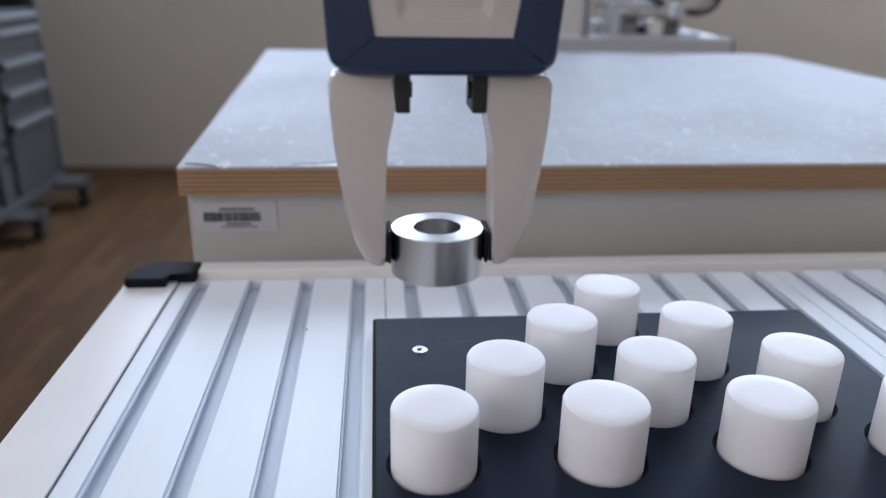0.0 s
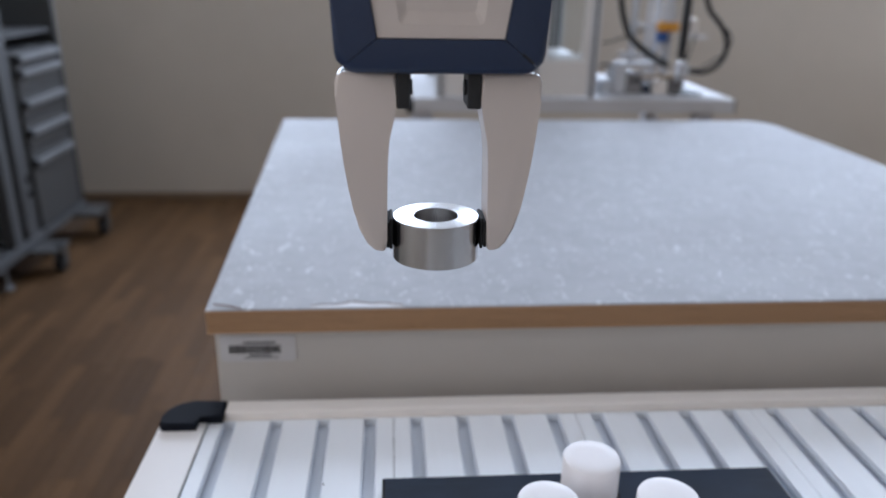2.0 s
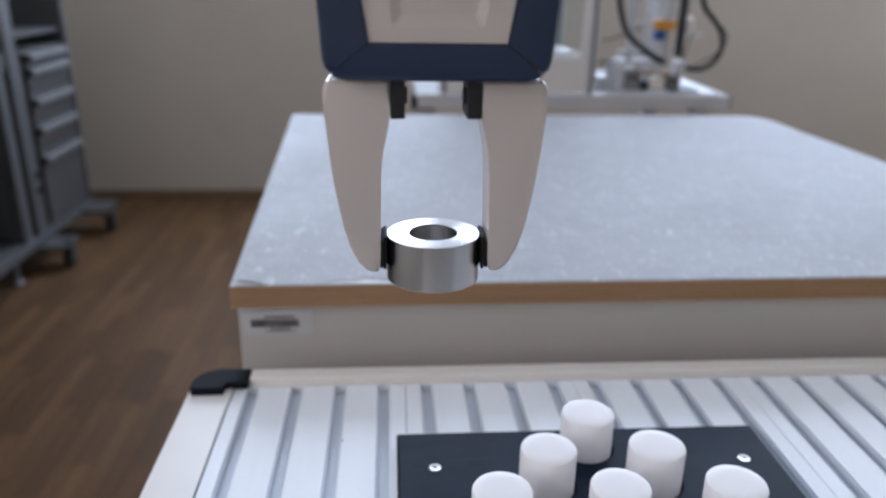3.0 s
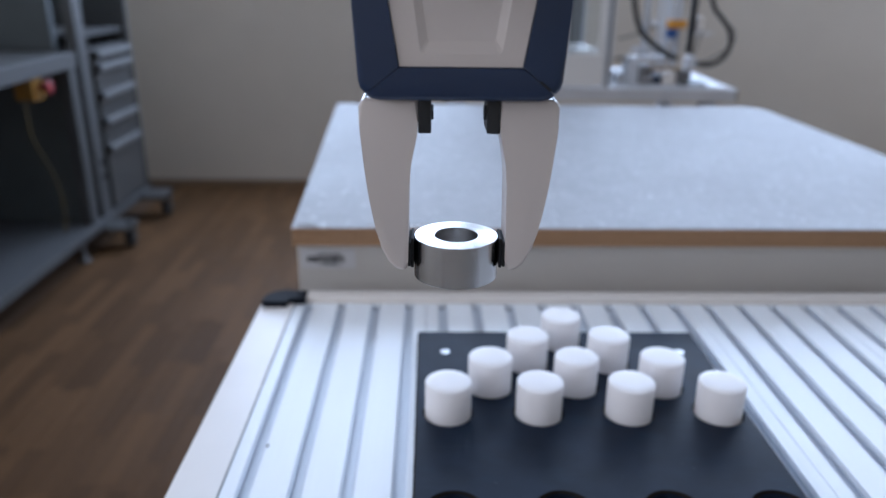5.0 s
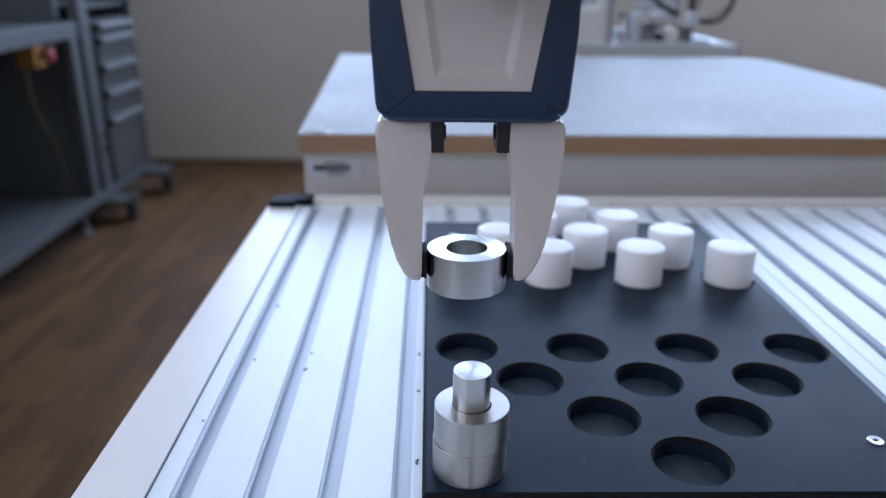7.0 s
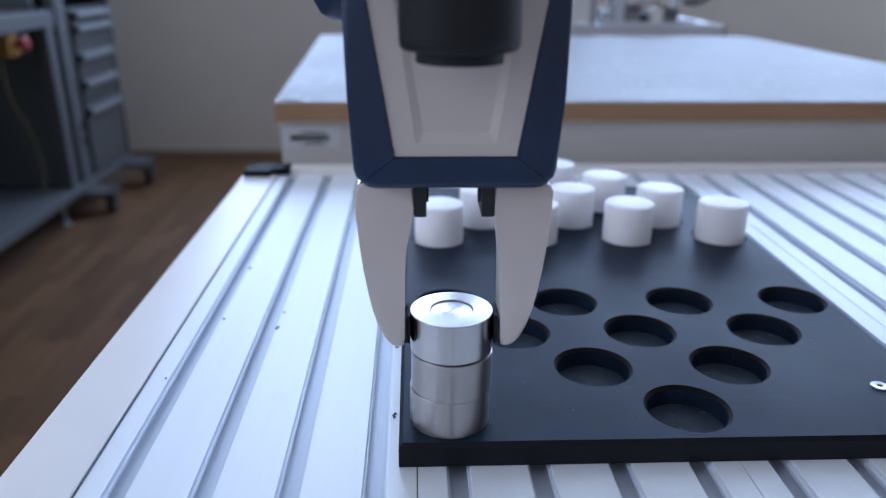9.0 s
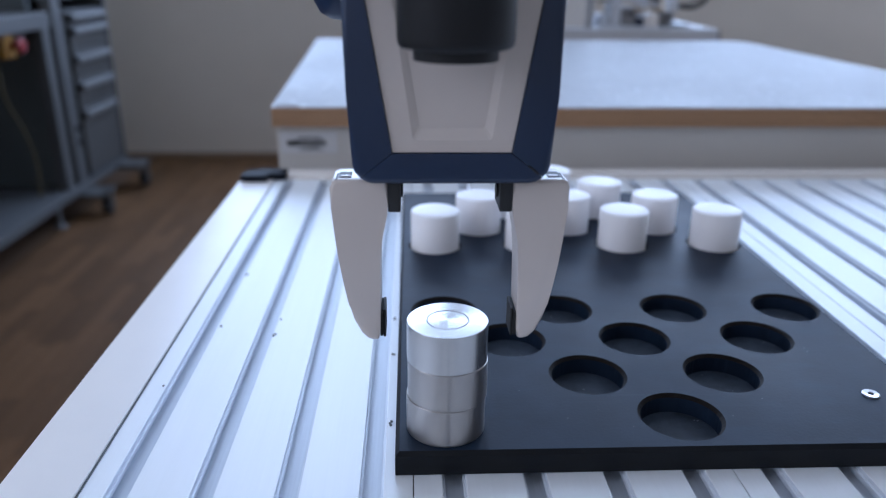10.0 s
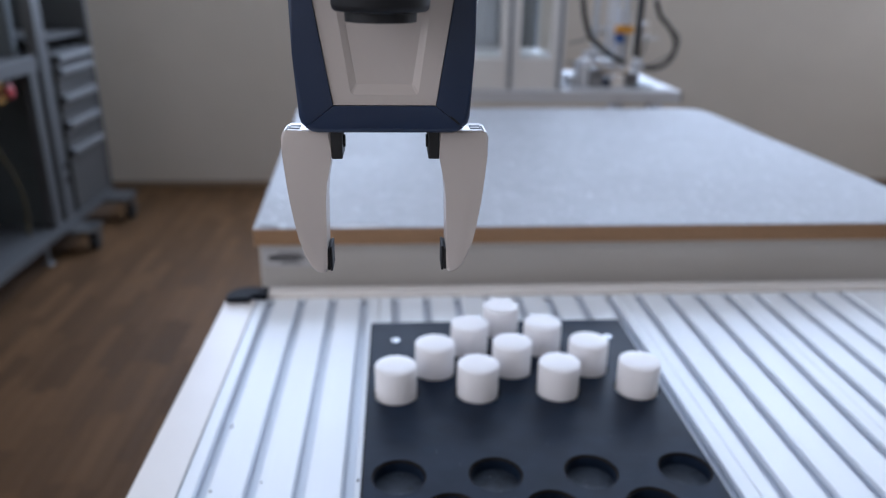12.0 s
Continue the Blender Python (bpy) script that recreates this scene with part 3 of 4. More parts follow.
def front_panel():
    """White front with a tapered shallow recess."""
    bm = bmesh.new()
    y = YF + 0.0002
    half = [(0.0256, 0.0806), (0.0377, 0.1550), (0.0412, 0.1554), (0.0452, 0.1550), (0.0456, 0.1740)]
    outer = half + [(-x, z) for x, z in half[::-1]]
    rec = [(0.0158, 0.0858), (0.0170, 0.0868), (0.0258, 0.1480), (-0.0258, 0.1480), (-0.0170, 0.0868), (-0.0158, 0.0858)]
    inn = [(0.0132, 0.0908), (0.0140, 0.0918), (0.0224, 0.1456), (-0.0224, 0.1456), (-0.0140, 0.0918), (-0.0132, 0.0908)]
    lo = [bm.verts.new((x, y, z)) for x, z in outer]
    lr = [bm.verts.new((x, y, z)) for x, z in rec]
    li = [bm.verts.new((x, y + 0.0013, z)) for x, z in inn]
    lb = [bm.verts.new((x, YB - 0.001, z)) for x, z in outer]
    es = [bm.edges.new((l[k], l[(k + 1) % len(l)])) for l in (lo, lr) for k in range(len(l))]
    bmesh.ops.triangle_fill(bm, edges=es, use_beauty=True, use_dissolve=False, normal=(0, -1, 0))
    for a, b in ((lr, li), (lo, lb)):
        for k in range(len(a)):
            j = (k + 1) % len(a)
            bm.faces.new((a[k], a[j], b[j], b[k]))
    bm.faces.new(li)
    bm.faces.new(lb)
    return bm


pts = [(-0.0330, 0.0690), (0.0330, 0.0690), (0.0446, 0.0780), (0.0478, 0.1500), (0.0479, 0.1735), (-0.0479, 0.1735), (-0.0478, 0.1500), (-0.0446, 0.0780)]
smooth_part("rear_body", prism(bmesh.new(), pts, 0.004, YB + 0.006, 0.002, 3), M_WHITE, gripper, "warm white rear housing")
part("front_panel", front_panel(), M_WHITE, gripper, "warm white plastic front with a shallow recess")


def wrist():
    bm = bmesh.new()
    half = [(0.0440, 0.1715), (0.0520, 0.1765), (0.0610, 0.1860), (0.0650, 0.2000), (0.0650, 0.2400)]
    left = [(-0.0600, 0.2400), (-0.0620, 0.1950), (-0.0540, 0.1765), (-0.0440, 0.1715)]
    return prism(bm, half + left, YF - 0.004, YB + 0.045, 0.008, 5)


smooth_part("wrist", wrist(), M_NAVY, gripper, "rounded navy wrist joint")
bm = bmesh.new()
lathe(bm, [(0, 0.0), (0.006, 0.0008), (0.0105, 0.0035), (0.0135, 0.009), (0.0145, 0.018), (0.0145, 0.10), (0, 0.10)], 32)
w = smooth_part("wrist_cover", bm, M_NAVY, gripper, "hanging navy wrist cover")
w.location = (-0.0475, 0.020, 0.1320)

bm = lathe(bmesh.new(), [(0, 0.0020), (0.0120, 0.0020), (0.0128, 0.0), (0.0160, 0.0), (0.0162, 0.0040), (0.0206, 0.0046), (0.0216, 0.0056), (0.0220, 0.0075), (0.0220, 0.0900), (0, 0.0900)], 64)
camhouse = smooth_part("camera_housing", bm, M_CAMBLACK, gripper, "black cylindrical camera housing")
camhouse.location = (-0.0008, -0.0480, 0.1227)
for s in (-1, 1):
    br = smooth_part("bracket", one_box(s * 0.0275 - 0.0045 - 0.0008, s * 0.0275 + 0.0045 - 0.0008, -0.0330, YF + 0.0003, 0.1500, 0.2080, 0.0015), M_BLACK, gripper, "black camera bracket")
    sc = lathe(bmesh.new(), [(0, -0.0016), (0.0017, -0.0016), (0.0018, 0.0), (0.0031, 0.0), (0.0036, -0.0005), (0.0036, -0.0030)], 24)
    bmesh.ops.rotate(sc, verts=sc.verts, matrix=Matrix.Rotation(radians(90), 3, "X"))
    bmesh.ops.translate(sc, verts=sc.verts, vec=(s * 0.0275 - 0.0008, -0.0345, 0.1562))
    part("screw", sc, M_STEELGREY, br, "steel socket screw", True)
bm = bmesh.new()
for a, b in (((0.0330, 0.0749), (0.0352, 0.0733)), ((0.0352, 0.0733), (0.0376, 0.0712))):
    rod(bm, (a[0], YF - 0.0005, a[1]), (b[0], YF - 0.0005, b[1]), 0.0007, 8)
part("seam_gap", bm, M_BLACK, gripper, "dark gap in the shell seam")
part("camera_mount", one_box(-0.0330, 0.0314, -0.0345, -0.0245, 0.1900, 0.2085, 0.001), M_BLACK, gripper)


def finger(s):
    pts = [(0.0405, 0.0660), (0.0428, 0.0650), (0.0440, 0.0620), (0.0437, 0.0535), (0.0422, 0.0370), (0.0409, 0.0260), (0.0390, 0.0145), (0.0371, 0.0050), (0.0350, -0.0030),
           (0.0315, -0.0100), (0.0285, -0.0130), (0.0262, -0.0138), (0.0240, -0.0138), (0.0231, -0.0130), (0.0226, -0.0090), (0.0223, 0.0100), (0.0219, 0.0275), (0.0211, 0.0370),
           (0.0196, 0.0440), (0.0184, 0.0500), (0.0181, 0.0550), (0.0180, 0.0657)]
    pts = [(s * x, z) for x, z in pts]
    return prism(bmesh.new(), pts if s < 0 else pts[::-1], -0.0115, 0.0105, 0.0016, 3)


fingers = []
for s in (-1, 1):
    f = smooth_part("finger", finger(s), M_WHITE, gripper, "curved white gripper finger")
    pad = one_box(min(s * 0.0200, s * 0.0214), max(s * 0.0200, s * 0.0214), -0.0078, 0.0078, -0.0140, 0.0006, 0.0006)
    box(pad, min(s * 0.0214, s * 0.0228), max(s * 0.0214, s * 0.0228), -0.0092, 0.0092, -0.0128, -0.0006, 0.0004)
    part("grip_pad", pad, M_RUBBER, f, "black rubber grip pad")
    blk = one_box(min(s * 0.0122, s * 0.0180), max(s * 0.0122, s * 0.0180), -0.0113, 0.0100, 0.0508, 0.0668, 0.0008)
    rod(blk, (s * 0.0124, -0.002, 0.0588), (s * 0.0112, -0.002, 0.0588), 0.0034, 20)
    part("slide_block", blk, M_BLACK, f, "black slide block")
    # no real recess: dark flat pieces carry the slot's shade in their colour
    top = bmesh.new()
    box(top, min(s * 0.0345, s * 0.0402), max(s * 0.0345, s * 0.0402), -0.0070, 0.0030, 0.0655, 0.06615)
    box(top, min(s * 0.0404, s * 0.0414), max(s * 0.0404, s * 0.0414), -0.0098, 0.0010, 0.0645, 0.06605)
    part("top_slot", top, M_SLOT, f, "dark patch for the shaded slot in the finger's top")
    part("slot_bar", one_box(min(s * 0.0347, s * 0.0392), max(s * 0.0347, s * 0.0392), -0.0052, -0.0034, 0.0655, 0.0664, 0.0002), M_WHITE, f, "white bar across the slot")
    fingers.append(f)

# ---- the desk behind ----
desk = tagged(root("desk"), "desk with a pale grey linoleum top and striped plywood edge", "desk")
DX = [(-0.1932, 0.4549), (0.8238, 0.4600), (0.7890, 1.3050), (0.7850, 1.3400), (0.7720, 1.3650), (0.7450, 1.3770), (-0.2419, 1.3790)]
DESK_Z = 0.8592


def inset(outline, d):
    cx = sum(p[0] for p in outline) / len(outline)
    cy = sum(p[1] for p in outline) / len(outline)
    return [(x - math.copysign(d, x - cx), y - math.copysign(d, y - cy)) for x, y in outline]


part("linoleum", slab(bmesh.new(), inset(DX, 0.0003), DESK_Z - 0.0018, DESK_Z, 0.0004), M_LINO, desk, "pale grey marbled linoleum top")
z = DESK_Z - 0.0020
for k in range(11):
    h = 0.0027 if k % 2 == 0 else 0.00125
    part("ply", slab(bmesh.new(), inset(DX, 0.0 if k % 2 == 0 else 0.0005), z - h, z - 0.00005), M_PLY if k % 2 == 0 else M_PLYDARK, desk)
    z -= h
DESK_BOTTOM = z
part("apron", one_box(-0.1900, 0.7700, 0.4680, 0.4860, 0.7250, DESK_BOTTOM, 0.0015), M_SKIRT, desk, "grey lacquered metal apron")
part("side_apron", one_box(-0.1900, -0.1720, 0.4870, 1.2500, 0.7250, DESK_BOTTOM, 0.0015), M_SKIRT, desk)
part("side_apron", one_box(0.6700, 0.6880, 0.4870, 1.2500, 0.7250, DESK_BOTTOM, 0.0015), M_SKIRT, desk)
for lx, ly in ((-0.16, 0.488), (0.62, 0.488), (-0.16, 1.20), (0.62, 1.20)):
    part("leg", one_box(lx, lx + 0.05, ly, ly + 0.05, 0, DESK_BOTTOM, 0.003), M_SKIRT, desk)
bm = bmesh.new()
pts = [(-0.098 + 0.0095 * k, 0.4580 + 0.010 * math.sin(math.pi * min(1, k / 9)) * (0.7 + 0.3 * math.sin(k * 1.9))) for k in range(10)]
slab(bm, pts + [(x, 0.4548) for x, _ in pts[::-1]], DESK_Z + 0.0001, DESK_Z + 0.0007)
part("torn_edge", bm, M_LABEL, desk, "pale torn patch along the linoleum's edge")
bm = tube(bmesh.new(), [(-0.188, 0.466, DESK_Z + 0.0003), (-0.176, 0.463, DESK_Z + 0.0006), (-0.165, 0.458, DESK_Z + 0.0004), (-0.160, 0.4548, DESK_Z)], 0.0006, 6)
part("crack", bm, M_PLYDARK, desk, "dark crack across the corner of the linoleum")
bm = tube(bmesh.new(), [(x, y + 0.0006, DESK_Z + 0.0007) for x, y in pts], 0.0006, 6, 3)
part("crack", bm, M_PLYDARK, desk, "dark crack along the torn edge")
# the label's sheet has rounded corners; its printed lines are bars
LX0, LX1, LZ0, LZ1 = -0.1860, -0.1150, 0.7985, 0.8255
pts = []
for cx, cz, a0 in ((LX1 - 0.004, LZ1 - 0.004, 0), (LX0 + 0.004, LZ1 - 0.004, 90), (LX0 + 0.004, LZ0 + 0.004, 180), (LX1 - 0.004, LZ0 + 0.004, 270)):
    pts += [(cx + 0.004 * math.cos(radians(a0 + 22.5 * k)), cz + 0.004 * math.sin(radians(a0 + 22.5 * k))) for k in range(5)]
label = tagged(part("inventory_label", prism(bmesh.new(), pts, 0.4670, 0.4679), M_LABEL), "white paper inventory label with a barcode, on the desk apron", "label")
bm = bmesh.new()
x = -0.1775
while x < -0.1292:
    w = random.choice((0.0004, 0.0006, 0.0009, 0.0012))
    box(bm, x, x + w, 0.4666, 0.4669, 0.8075, 0.8160)
    x += w + random.choice((0.0004, 0.0005, 0.0009))
part("barcode", bm, M_INK, label)
bm = box(one_box(-0.1640, -0.1340, 0.4666, 0.4669, 0.8178, 0.8196), -0.1590, -0.1380, 0.4666, 0.4669, 0.8046, 0.8060)
box(bm, -0.1640, -0.1320, 0.4666, 0.4669, 0.8022, 0.8031)
part("text_bar", bm, M_INK, label)

# ---- the test station beyond the desk ----
SZ, SY0, SY1 = 0.8700, 1.4300, 1.8600
# the station and its unit stand a little farther off than they were drawn, and are that much larger
AWAY = Matrix.Translation((0.0125, 0.0648, SZ)) @ Matrix.Scale(1.0635, 4)
TY0, TY1 = 1.5856, 2.0430
bench = tagged(root("station_table"), "narrow white table carrying a test station", "table")
part("tabletop", one_box(0.0320, 0.8130, TY0, TY1, SZ - 0.032, SZ, 0.002), M_BOARD, bench)
part("end_cap", one_box(0.0170, 0.0318, TY0 - 0.002, TY0 + 0.05, SZ - 0.036, SZ - 0.004, 0.004), M_CAP, bench)
part("end_cap", one_box(0.8132, 0.8170, TY0 + 0.001, TY1 - 0.001, SZ - 0.032, SZ - 0.0005, 0.001), M_CAP, bench)
for lx in (0.04, 0.73):
    for ly in (TY0 + 0.02, TY1 - 0.06):
        part("leg", one_box(lx, lx + 0.04, ly, ly + 0.04, 0.0, SZ - 0.0325, 0.002), M_PROFILE, bench)
station = tagged(root("test_cabinet"), "white test cabinet with aluminium framed glass doors", "cabinet")
station.matrix_basis = AWAY
CY0, CY1, CH = SY0 + 0.020, SY1 - 0.02, 0.42
for px in (0.0700, 0.2805, 0.4125):
    part("post", one_box(px, px + 0.0190, CY0, CY0 + 0.02, 0, CH, 0.0015), M_PROFILE, station)
    part("groove", one_box(px + 0.0070, px + 0.0120, CY0 - 0.0004, CY0 + 0.001, 0, CH), M_BLACK, station)
    part("post", one_box(px, px + 0.0190, CY1 - 0.02, CY1, 0, CH, 0.0015), M_PROFILE, station)
part("roof", one_box(0.0700, 0.4315, CY0, CY1, CH + 0.0005, CH + 0.02, 0.002), M_PROFILE, station)
part("back_panel", one_box(0.0900, 0.4120, CY1 - 0.012, CY1 - 0.006, 0.002, CH - 0.002), M_PROFILE, station)
for a, b in ((0.0900, 0.2800), (0.3000, 0.4120)):
    d = part("door", box(box(box(one_box(a, b, CY0 + 0.004, CY0 + 0.014, 0.002, 0.0820, 0.001), a, a + 0.016, CY0 + 0.004, CY0 + 0.014, 0.0825, CH - 0.002), b - 0.016, b, CY0 + 0.004, CY0 + 0.014, 0.0825, CH - 0.002), a + 0.0165, b - 0.0165, CY0 + 0.004, CY0 + 0.014, CH - 0.02, CH - 0.002), M_STATION, station, "white framed cabinet door")
    g = part("pane", one_box(a + 0.0162, b - 0.0162, CY0 + 0.008, CY0 + 0.010, 0.0822, CH - 0.0202), M_GLASS, d)
    g.visible_shadow = False
bm = bmesh.new()
box(bm, 0.0920, 0.4100, CY0 + 0.03, CY1 - 0.03, 0.076, 0.082)
box(bm, 0.0920, 0.4100, CY0 + 0.03, CY0 + 0.036, 0.0825, 0.094)
part("tray", bm, M_STATION, station, "white shelf with an upturned lip")
for k in range(9):
    part("module", one_box(0.302 + k * 0.0120, 0.3115 + k * 0.0120, CY1 - 0.10, CY1 - 0.06, 0.0825, 0.230 + 0.012 * (k % 3), 0.0015), M_STEELGREY if k % 2 else M_DARKBACK, station, "grey slotted module behind the glass")

unit = tagged(root("pneumatic_unit"), "pneumatic handling unit with grey blocks, blue and orange parts", "machine")
unit.matrix_basis = AWAY
UY = SY0 + 0.10


def fitting(x, y, z, r, length, mat, label=""):
    """A short knurled screw fitting lying towards the front."""
    bm = lathe(bmesh.new(), [(0, 0), (r, 0), (r, length * 0.55), (r * 0.7, length * 0.6), (r * 0.7, length), (0, length)], 14)
    ob = part("fitting", bm, mat, unit, label, True)
    ob.matrix_basis = pose(x, y, z, 90, 0, 0)


part("foot_plate", one_box(0.4560, 0.7380, SY0 + 0.014, SY1 - 0.014, 0.0, 0.0030, 0.001), M_BOARD, unit, "pale base plate")
part("foot_plate", one_box(0.6240, 0.6900, UY - 0.060, UY + 0.05, 0.0032, 0.0085, 0.001), M_DARKBACK, unit, "dark base plate")
part("base_block", one_box(0.4620, 0.4860, UY - 0.02, UY + 0.05, 0.0032, 0.030, 0.003), M_BOARD, unit, "pale plastic block")
part("base_block", one_box(0.4880, 0.5150, UY - 0.03, UY + 0.04, 0.0032, 0.062, 0.003), M_BOARD, unit, "pale plastic block")
part("base_block", one_box(0.5160, 0.5530, UY - 0.038, UY + 0.04, 0.0032, 0.050, 0.003), M_STEELGREY, unit, "grey valve block")
part("base_block", one_box(0.5560, 0.5770, UY - 0.030, UY + 0.03, 0.0032, 0.022, 0.003), M_DULLBLUE, unit, "dark blue connector")
part("base_block", one_box(0.5800, 0.6120, UY - 0.042, UY + 0.03, 0.0032, 0.036, 0.003), M_BEIGE, unit, "beige sensor block")
part("base_block", one_box(0.6150, 0.6520, UY - 0.038, UY + 0.04, 0.0090, 0.040, 0.004), M_STEELGREY, unit, "grey valve block")
part("manifold", one_box(0.4960, 0.6000, UY - 0.022, UY + 0.030, 0.0625, 0.0720, 0.003), M_BOARD, unit, "pale manifold plate")
part("air_cylinder", rod(bmesh.new(), (0.500, UY - 0.010, 0.088), (0.580, UY - 0.010, 0.088), 0.007, 20), M_PROFILE, unit, "horizontal grey air cylinder", True)
part("pipe", rod(bmesh.new(), (0.546, UY - 0.045, 0.043), (0.622, UY - 0.045, 0.045), 0.0045, 14), M_BRASS, unit, "thin brass pipe", True)
for k, (fx, fz) in enumerate(((0.528, 0.034), (0.543, 0.034), (0.560, 0.043), (0.598, 0.043), (0.626, 0.026), (0.640, 0.026))):
    fitting(fx, UY - 0.0375 - 0.005 * (k in (2, 3)), fz, 0.0045, 0.010, M_BRASS if k in (2, 3) else M_CAP)
part("column", rod(bmesh.new(), (0.5340, UY + 0.010, 0.0722), (0.5340, UY + 0.010, 0.32), 0.0085, 20), M_BOARD, unit, "pale upright tube", True)
part("column", one_box(0.5900, 0.6020, UY + 0.03, UY + 0.044, 0.0032, 0.32, 0.002), M_PROFILE, unit)
part("column", one_box(0.6080, 0.6240, UY + 0.0, UY + 0.022, 0.0410, 0.32, 0.003), M_BOARD, unit, "pale upright profile")
part("column", rod(bmesh.new(), (0.5760, UY + 0.034, 0.0032), (0.5760, UY + 0.034, 0.30), 0.0045, 14), M_PROFILE, unit, "", True)
part("coupling", one_box(0.5840, 0.6080, UY - 0.022, UY - 0.002, 0.1180, 0.1420, 0.003), M_BLUE, unit, "blue plastic coupling")
part("coupling", one_box(0.5860, 0.6040, UY - 0.020, UY - 0.004, 0.0980, 0.1175, 0.003), M_LABEL, unit, "white plastic coupling")
part("regulator", one_box(0.5820, 0.6300, UY - 0.026, UY - 0.002, 0.1425, 0.1640, 0.004), M_ORANGE, unit, "orange pressure regulator")
part("regulator", rod(bmesh.new(), (0.6060, UY - 0.014, 0.1645), (0.6060, UY - 0.014, 0.205), 0.015, 20), M_BOARD, unit, "pale regulator bowl", True)
part("regulator", one_box(0.6560, 0.6760, UY - 0.018, UY + 0.006, 0.1380, 0.1720, 0.005), M_BEIGE, unit, "beige regulator knob")
part("slide", one_box(0.6380, 0.6530, UY - 0.026, UY - 0.006, 0.0800, 0.30, 0.002), M_BLACK, unit, "black vertical slide")
part("arm", one_box(0.6540, 0.7100, UY + 0.002, UY + 0.010, 0.126, 0.131, 0.001), M_PROFILE, unit)
part("arm", one_box(0.5440, 0.6070, UY + 0.008, UY + 0.020, 0.150, 0.157, 0.001), M_PROFILE, unit)
part("bracket", one_box(0.6430, 0.6680, UY - 0.020, UY + 0.010, 0.0405, 0.0720, 0.004), M_BOARD, unit, "pale clear bracket")
part("hose", tube(bmesh.new(), [(0.482, UY - 0.03, 0.240), (0.492, UY - 0.03, 0.185), (0.512, UY - 0.032, 0.135), (0.548, UY - 0.034, 0.103), (0.584, UY - 0.035, 0.080), (0.610, UY - 0.028, 0.070)], 0.0070), M_RUBBER, unit, "black corrugated hose", True)
part("hose", tube(bmesh.new(), [(0.650, UY, 0.060), (0.680, UY, 0.052), (0.712, UY, 0.050), (0.742, UY, 0.066), (0.758, UY, 0.098), (0.752, UY, 0.135), (0.730, UY, 0.165), (0.706, UY, 0.190), (0.690, UY, 0.230)], 0.0066), M_RUBBER, unit, "black corrugated hose loop", True)
part("cable", tube(bmesh.new(), [(0.690, UY, 0.054), (0.726, UY, 0.074), (0.758, UY, 0.096), (0.768, UY, 0.126), (0.752, UY, 0.150)], 0.0020), M_RUBBER, unit, "thin black cable", True)
part("cable", tube(bmesh.new(), [(0.660, UY - 0.01, 0.072), (0.664, UY - 0.02, 0.100), (0.672, UY - 0.02, 0.138)], 0.0020), M_RUBBER, unit, "", True)
part("cable", tube(bmesh.new(), [(0.466, UY + 0.02, 0.112), (0.500, UY + 0.01, 0.122), (0.560, UY + 0.005, 0.146)], 0.0020), M_RUBBER, unit, "", True)
part("cable", tube(bmesh.new(), [(0.464, UY + 0.02, 0.060), (0.476, UY, 0.066), (0.490, UY - 0.01, 0.060)], 0.0026), M_RUBBER, unit, "", True)

# ---- the trolley with drawers by the side wall ----
CX = -1.400
trolley = tagged(root("lab_trolley", -0.030, 0.055), "light grey laboratory trolley with a worktop, lower shelf and castors", "trolley")
part("base_shelf", one_box(-1.96, CX + 0.015, 1.10, 3.14, 0.105, 0.140, 0.004), M_CABDIM, trolley, "light grey lower shelf")
part("worktop", one_box(-1.96, CX, 1.10, 2.580, 0.782, 0.842, 0.004), M_CABDIM, trolley, "light grey worktop with a thick edge")
part("post", one_box(CX - 0.040, CX, 2.500, 2.560, 0.1405, 0.7815, 0.003), M_CABDIM, trolley)
part("post", one_box(CX - 0.040, CX + 0.004, 2.600, 2.680, 0.1405, 1.30, 0.003), M_CABDIM, trolley)
part("back_panel", one_box(-1.96, -1.94, 1.10, 2.58, 0.1405, 0.7815), M_DARKBACK, trolley)
part("divider", one_box(-1.938, CX - 0.045, 2.565, 2.585, 0.1405, 0.7815), M_DARKBACK, trolley)
part("upper_panel", one_box(-1.96, -1.50, 2.610, 2.650, 0.8425, 1.30), M_DARKBACK, trolley)
for cx, cy in ((-1.292, 3.07), (-1.305, 2.63), (-1.88, 3.07), (-1.88, 2.63), (-1.46, 1.25)):
    c = bmesh.new()
    rod(c, (cx - 0.014, cy, 0.037), (cx + 0.014, cy, 0.037), 0.037, 24)
    cas = part("castor", c, M_RUBBER, trolley, "black rubber castor", True)
    f = one_box(cx - 0.022, cx - 0.016, cy - 0.018, cy + 0.018, 0.03, 0.094, 0.001)
    box(f, cx + 0.016, cx + 0.022, cy - 0.018, cy + 0.018, 0.03, 0.094, 0.001)
    box(f, cx - 0.022, cx + 0.022, cy - 0.02, cy + 0.02, 0.0945, 0.1045, 0.001)
    part("fork", f, M_CABGREY, cas)
part("castor_board", one_box(-1.90, CX + 0.122, 2.98, 3.14, 0.1050, 0.1220, 0.003), M_CABGREY, trolley)
part("castor_board", one_box(-1.90, CX + 0.112, 2.56, 2.70, 0.0950, 0.1045, 0.003), M_CABGREY, trolley)
part("levelling_foot", lathe(bmesh.new(), [(0, 0.0), (0.022, 0.0), (0.022, 0.008), (0.008, 0.016), (0.008, 0.1045), (0, 0.1045)], 20, (CX - 0.03, 2.44)), M_HANDLE, trolley, "steel levelling foot", True)

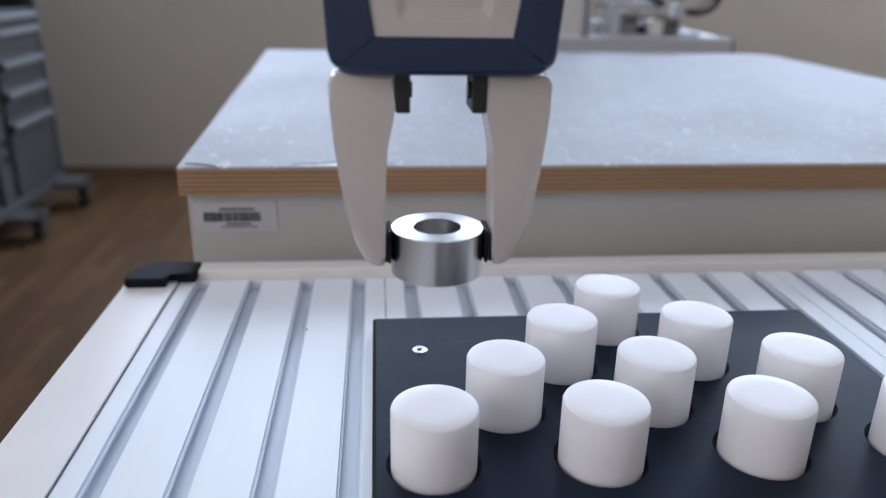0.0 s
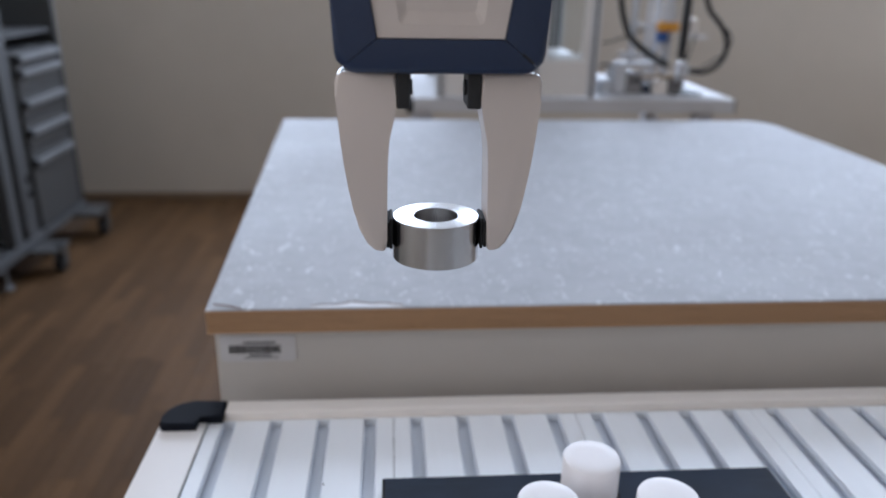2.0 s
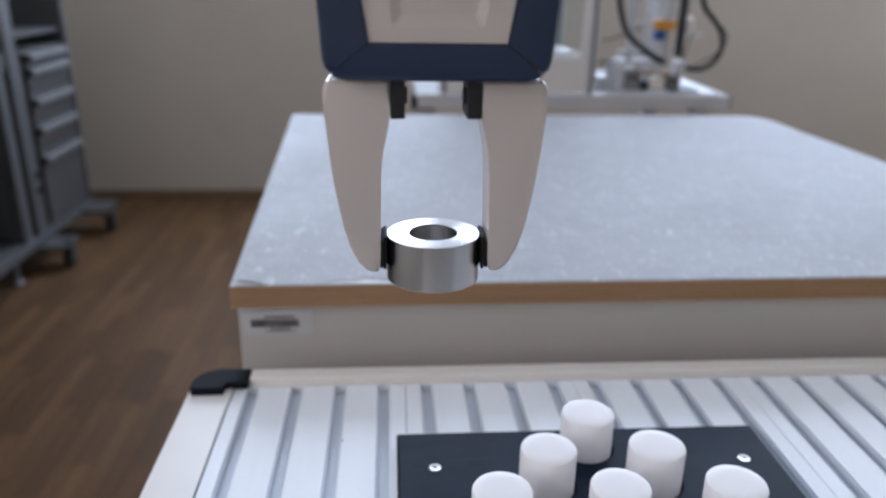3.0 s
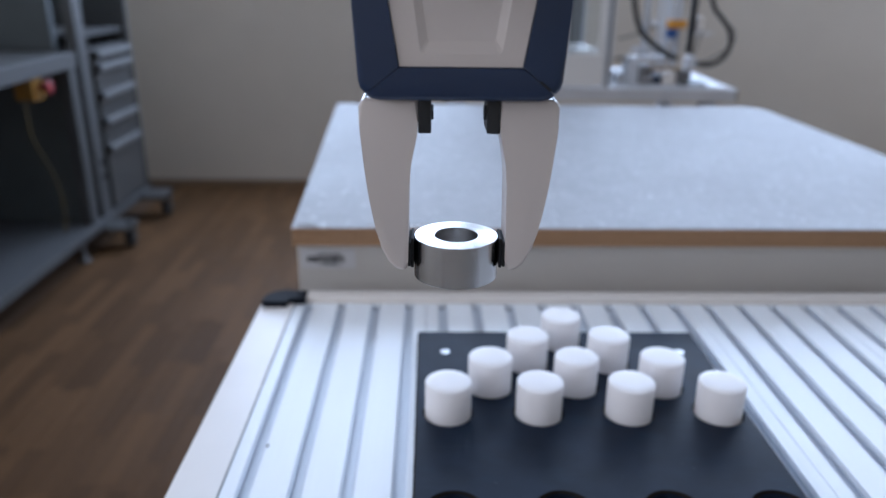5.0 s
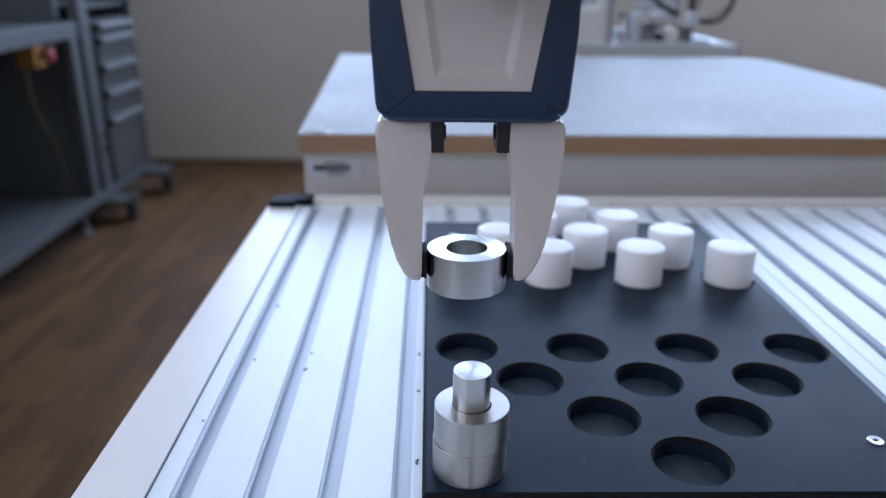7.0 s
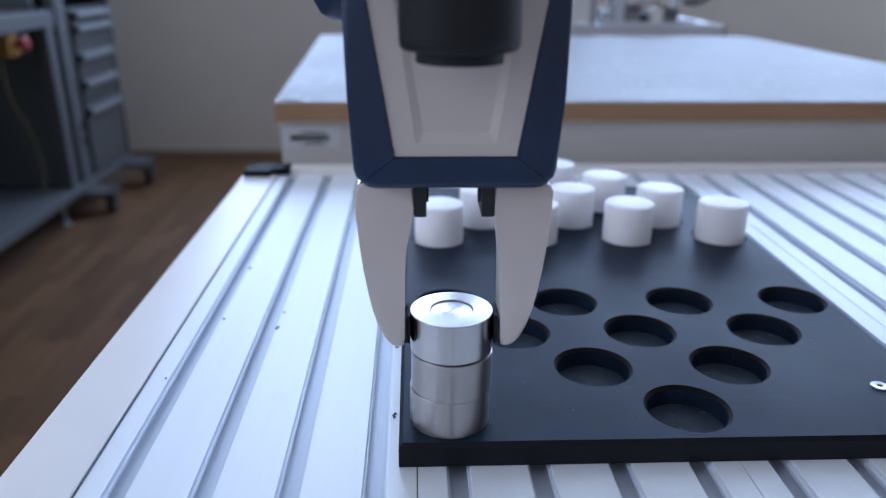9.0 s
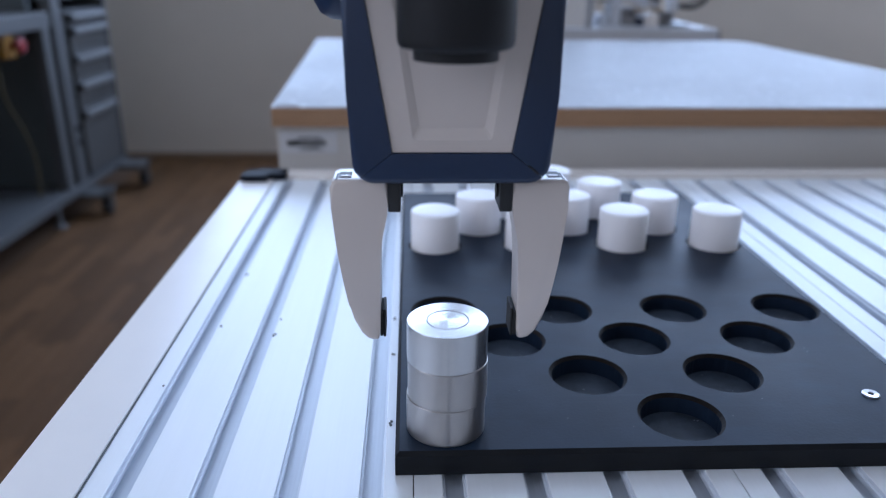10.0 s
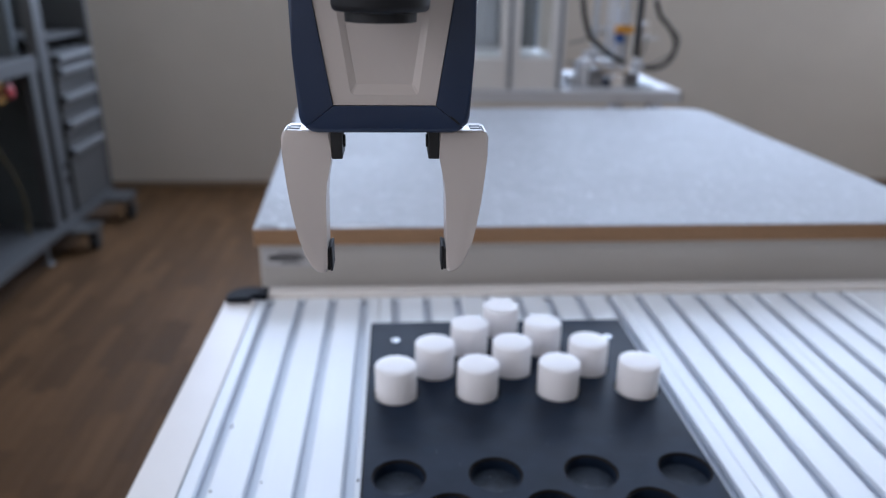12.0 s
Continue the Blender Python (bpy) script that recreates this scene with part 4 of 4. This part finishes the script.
cab = tagged(root("drawer_cabinet", -0.030, 0.055), "grey steel drawer cabinet with silver bar handles on the trolley", "cabinet")
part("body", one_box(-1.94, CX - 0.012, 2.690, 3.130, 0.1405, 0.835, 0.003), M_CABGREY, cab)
levels = [0.835, 0.790, 0.690, 0.580, 0.465, 0.145]
handles = [0.812, 0.757, 0.642, 0.530, 0.412]
for k in range(5):
    z1, z0 = levels[k] - 0.003, levels[k + 1] + 0.003
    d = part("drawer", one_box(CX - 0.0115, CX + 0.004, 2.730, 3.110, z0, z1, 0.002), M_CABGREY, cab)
    hz = min(handles[k], z1 - 0.014)
    h = one_box(CX + 0.0045, CX + 0.026, 2.745, 3.100, hz - 0.012, hz + 0.012, 0.004)
    part("handle", h, M_HANDLE, d, "silver bar handle", True)
    part("handle_end", one_box(CX + 0.0045, CX + 0.024, 2.728, 2.7445, hz - 0.016, hz + 0.012, 0.002), M_BLACK, d, "black handle end")
part("side_frame", one_box(-1.94, CX + 0.002, 3.1305, 3.160, 0.1405, 1.25, 0.002), M_CABGREY, cab)
part("upper_back", one_box(-1.93, -1.90, 2.70, 3.13, 0.8355, 1.25), M_DARKBACK, cab)
part("upper_shelf", one_box(-1.89, CX - 0.02, 2.70, 3.129, 0.885, 0.900), M_CABDIM, cab)
for hz in (0.30, 0.36):
    part("lock", one_box(CX + 0.0045, CX + 0.016, 2.648, 2.668, hz, hz + 0.022, 0.002), M_BLACK, trolley)

estop = tagged(root("emergency_stop", -0.030, 0.055), "yellow emergency stop box with a red button under the worktop", "switch")
part("housing", one_box(CX - 0.10, CX - 0.03, 2.265, 2.345, 0.696, 0.780, 0.006), M_YELLOW, estop, "yellow plastic housing")
bm = lathe(bmesh.new(), [(0, 0), (0.012, 0), (0.012, 0.02), (0.026, 0.024), (0.028, 0.034), (0.020, 0.042), (0, 0.044)], 28)
b = part("button", bm, M_RED, estop, "red mushroom button", True)
b.matrix_basis = pose(CX - 0.0295, 2.320, 0.740, 0, 90, 0)
cable = part("hanging_cable", tube(bmesh.new(), [(-1.47, 2.27, 0.695), (-1.46, 2.26, 0.56), (-1.46, 2.35, 0.42), (-1.46, 2.40, 0.28), (-1.46, 2.38, 0.148)], 0.0032), M_DULLYELLOW, None, "", True)
cable.location = (-0.030, 0.055, 0)
tagged(cable, "thin yellow cable hanging inside the trolley", "cable")
bm = lathe(bmesh.new(), [(0, 0), (0.062, 0), (0.068, 0.01), (0.068, 0.25), (0.060, 0.275), (0.026, 0.300), (0.022, 0.305), (0.022, 0.335), (0, 0.335)], 28)
can = part("blue_container", bm, M_DULLBLUE, None, "", True)
can.location = (-1.68, 2.130, 0.1402)
tagged(can, "blue plastic container on the trolley shelf", "container")

# ---- parquet strips ----
STRIP_L, STRIP_W = 0.30, 0.046
bm = one_box(0.0008, STRIP_W - 0.0008, 0.0008, STRIP_L - 0.0008, -0.012, 0.0)
me = bpy.data.meshes.new("plank")
bmesh.ops.recalc_face_normals(bm, faces=bm.faces)
bm.to_mesh(me)
bm.free()
me.materials.append(M_OAK)
for i in range(28):
    x = -1.46 + i * STRIP_W
    off = random.random() * STRIP_L
    y = 0.70 + off - STRIP_L
    while y < WALL_Y - 0.002:
        shared("plank", me, floor, x, y, random.uniform(-0.0006, 0.0))
        y += STRIP_L

# ---- what moves ----
HAND_ROWS = [
    (0.0, -0.0015, 0.1422, 0.9132), (0.5, -0.0013, 0.1490, 0.9615), (1.0, -0.0016, 0.1566, 1.0091), (1.5, -0.0014, 0.1589, 1.0469),
    (2.0, -0.0028, 0.1551, 1.0465), (2.5, -0.0109, 0.1170, 1.0467), (3.0, -0.0164, 0.0747, 1.0464), (5.0, -0.0073, -0.0999, 1.0472),
    (5.5, -0.0023, -0.1178, 1.0479), (6.0, -0.0060, -0.1204, 1.0221), (6.5, -0.0094, -0.1253, 0.9728), (7.0, -0.0092, -0.1261, 0.9247),
    (7.6, -0.0075, -0.1318, 0.8920), (8.2, STACK_X, STACK_Y, 0.8690), (8.6, STACK_X, STACK_Y, 0.8608), (9.5, STACK_X, STACK_Y, 0.8602),
    (10.0, -0.0051, -0.1300, 0.8660), (10.5, -0.0061, -0.1262, 0.9123), (11.0, -0.0052, -0.1274, 0.9630), (11.5, -0.0054, -0.1159, 1.0087),
    (12.0, -0.0058, -0.1088, 1.0449),
]
OPEN = 0.0102


def motions():
    walk(gripper, [(t, pose(x, y, z)) for t, x, y, z in HAND_ROWS])
    walk(ring, [(t, pose(x, y, z - RING_H)) for t, x, y, z in HAND_ROWS if t <= 8.6]
         + [(9.1, pose(STACK_X, STACK_Y, 0.8609 - RING_H)), (9.2, pose(STACK_X, STACK_Y, REST_Z)), (12.0, pose(STACK_X, STACK_Y, REST_Z))])
    for f, s in zip(fingers, (-1, 1)):
        walk(f, [(0.0, pose(0, 0, 0)), (9.1, pose(0, 0, 0)), (9.2, pose(s * OPEN * 0.18, 0, 0)), (9.3, pose(s * OPEN * 0.65, 0, 0)), (9.4, pose(s * OPEN, 0, 0)), (12.0, pose(s * OPEN, 0, 0))])


motions()
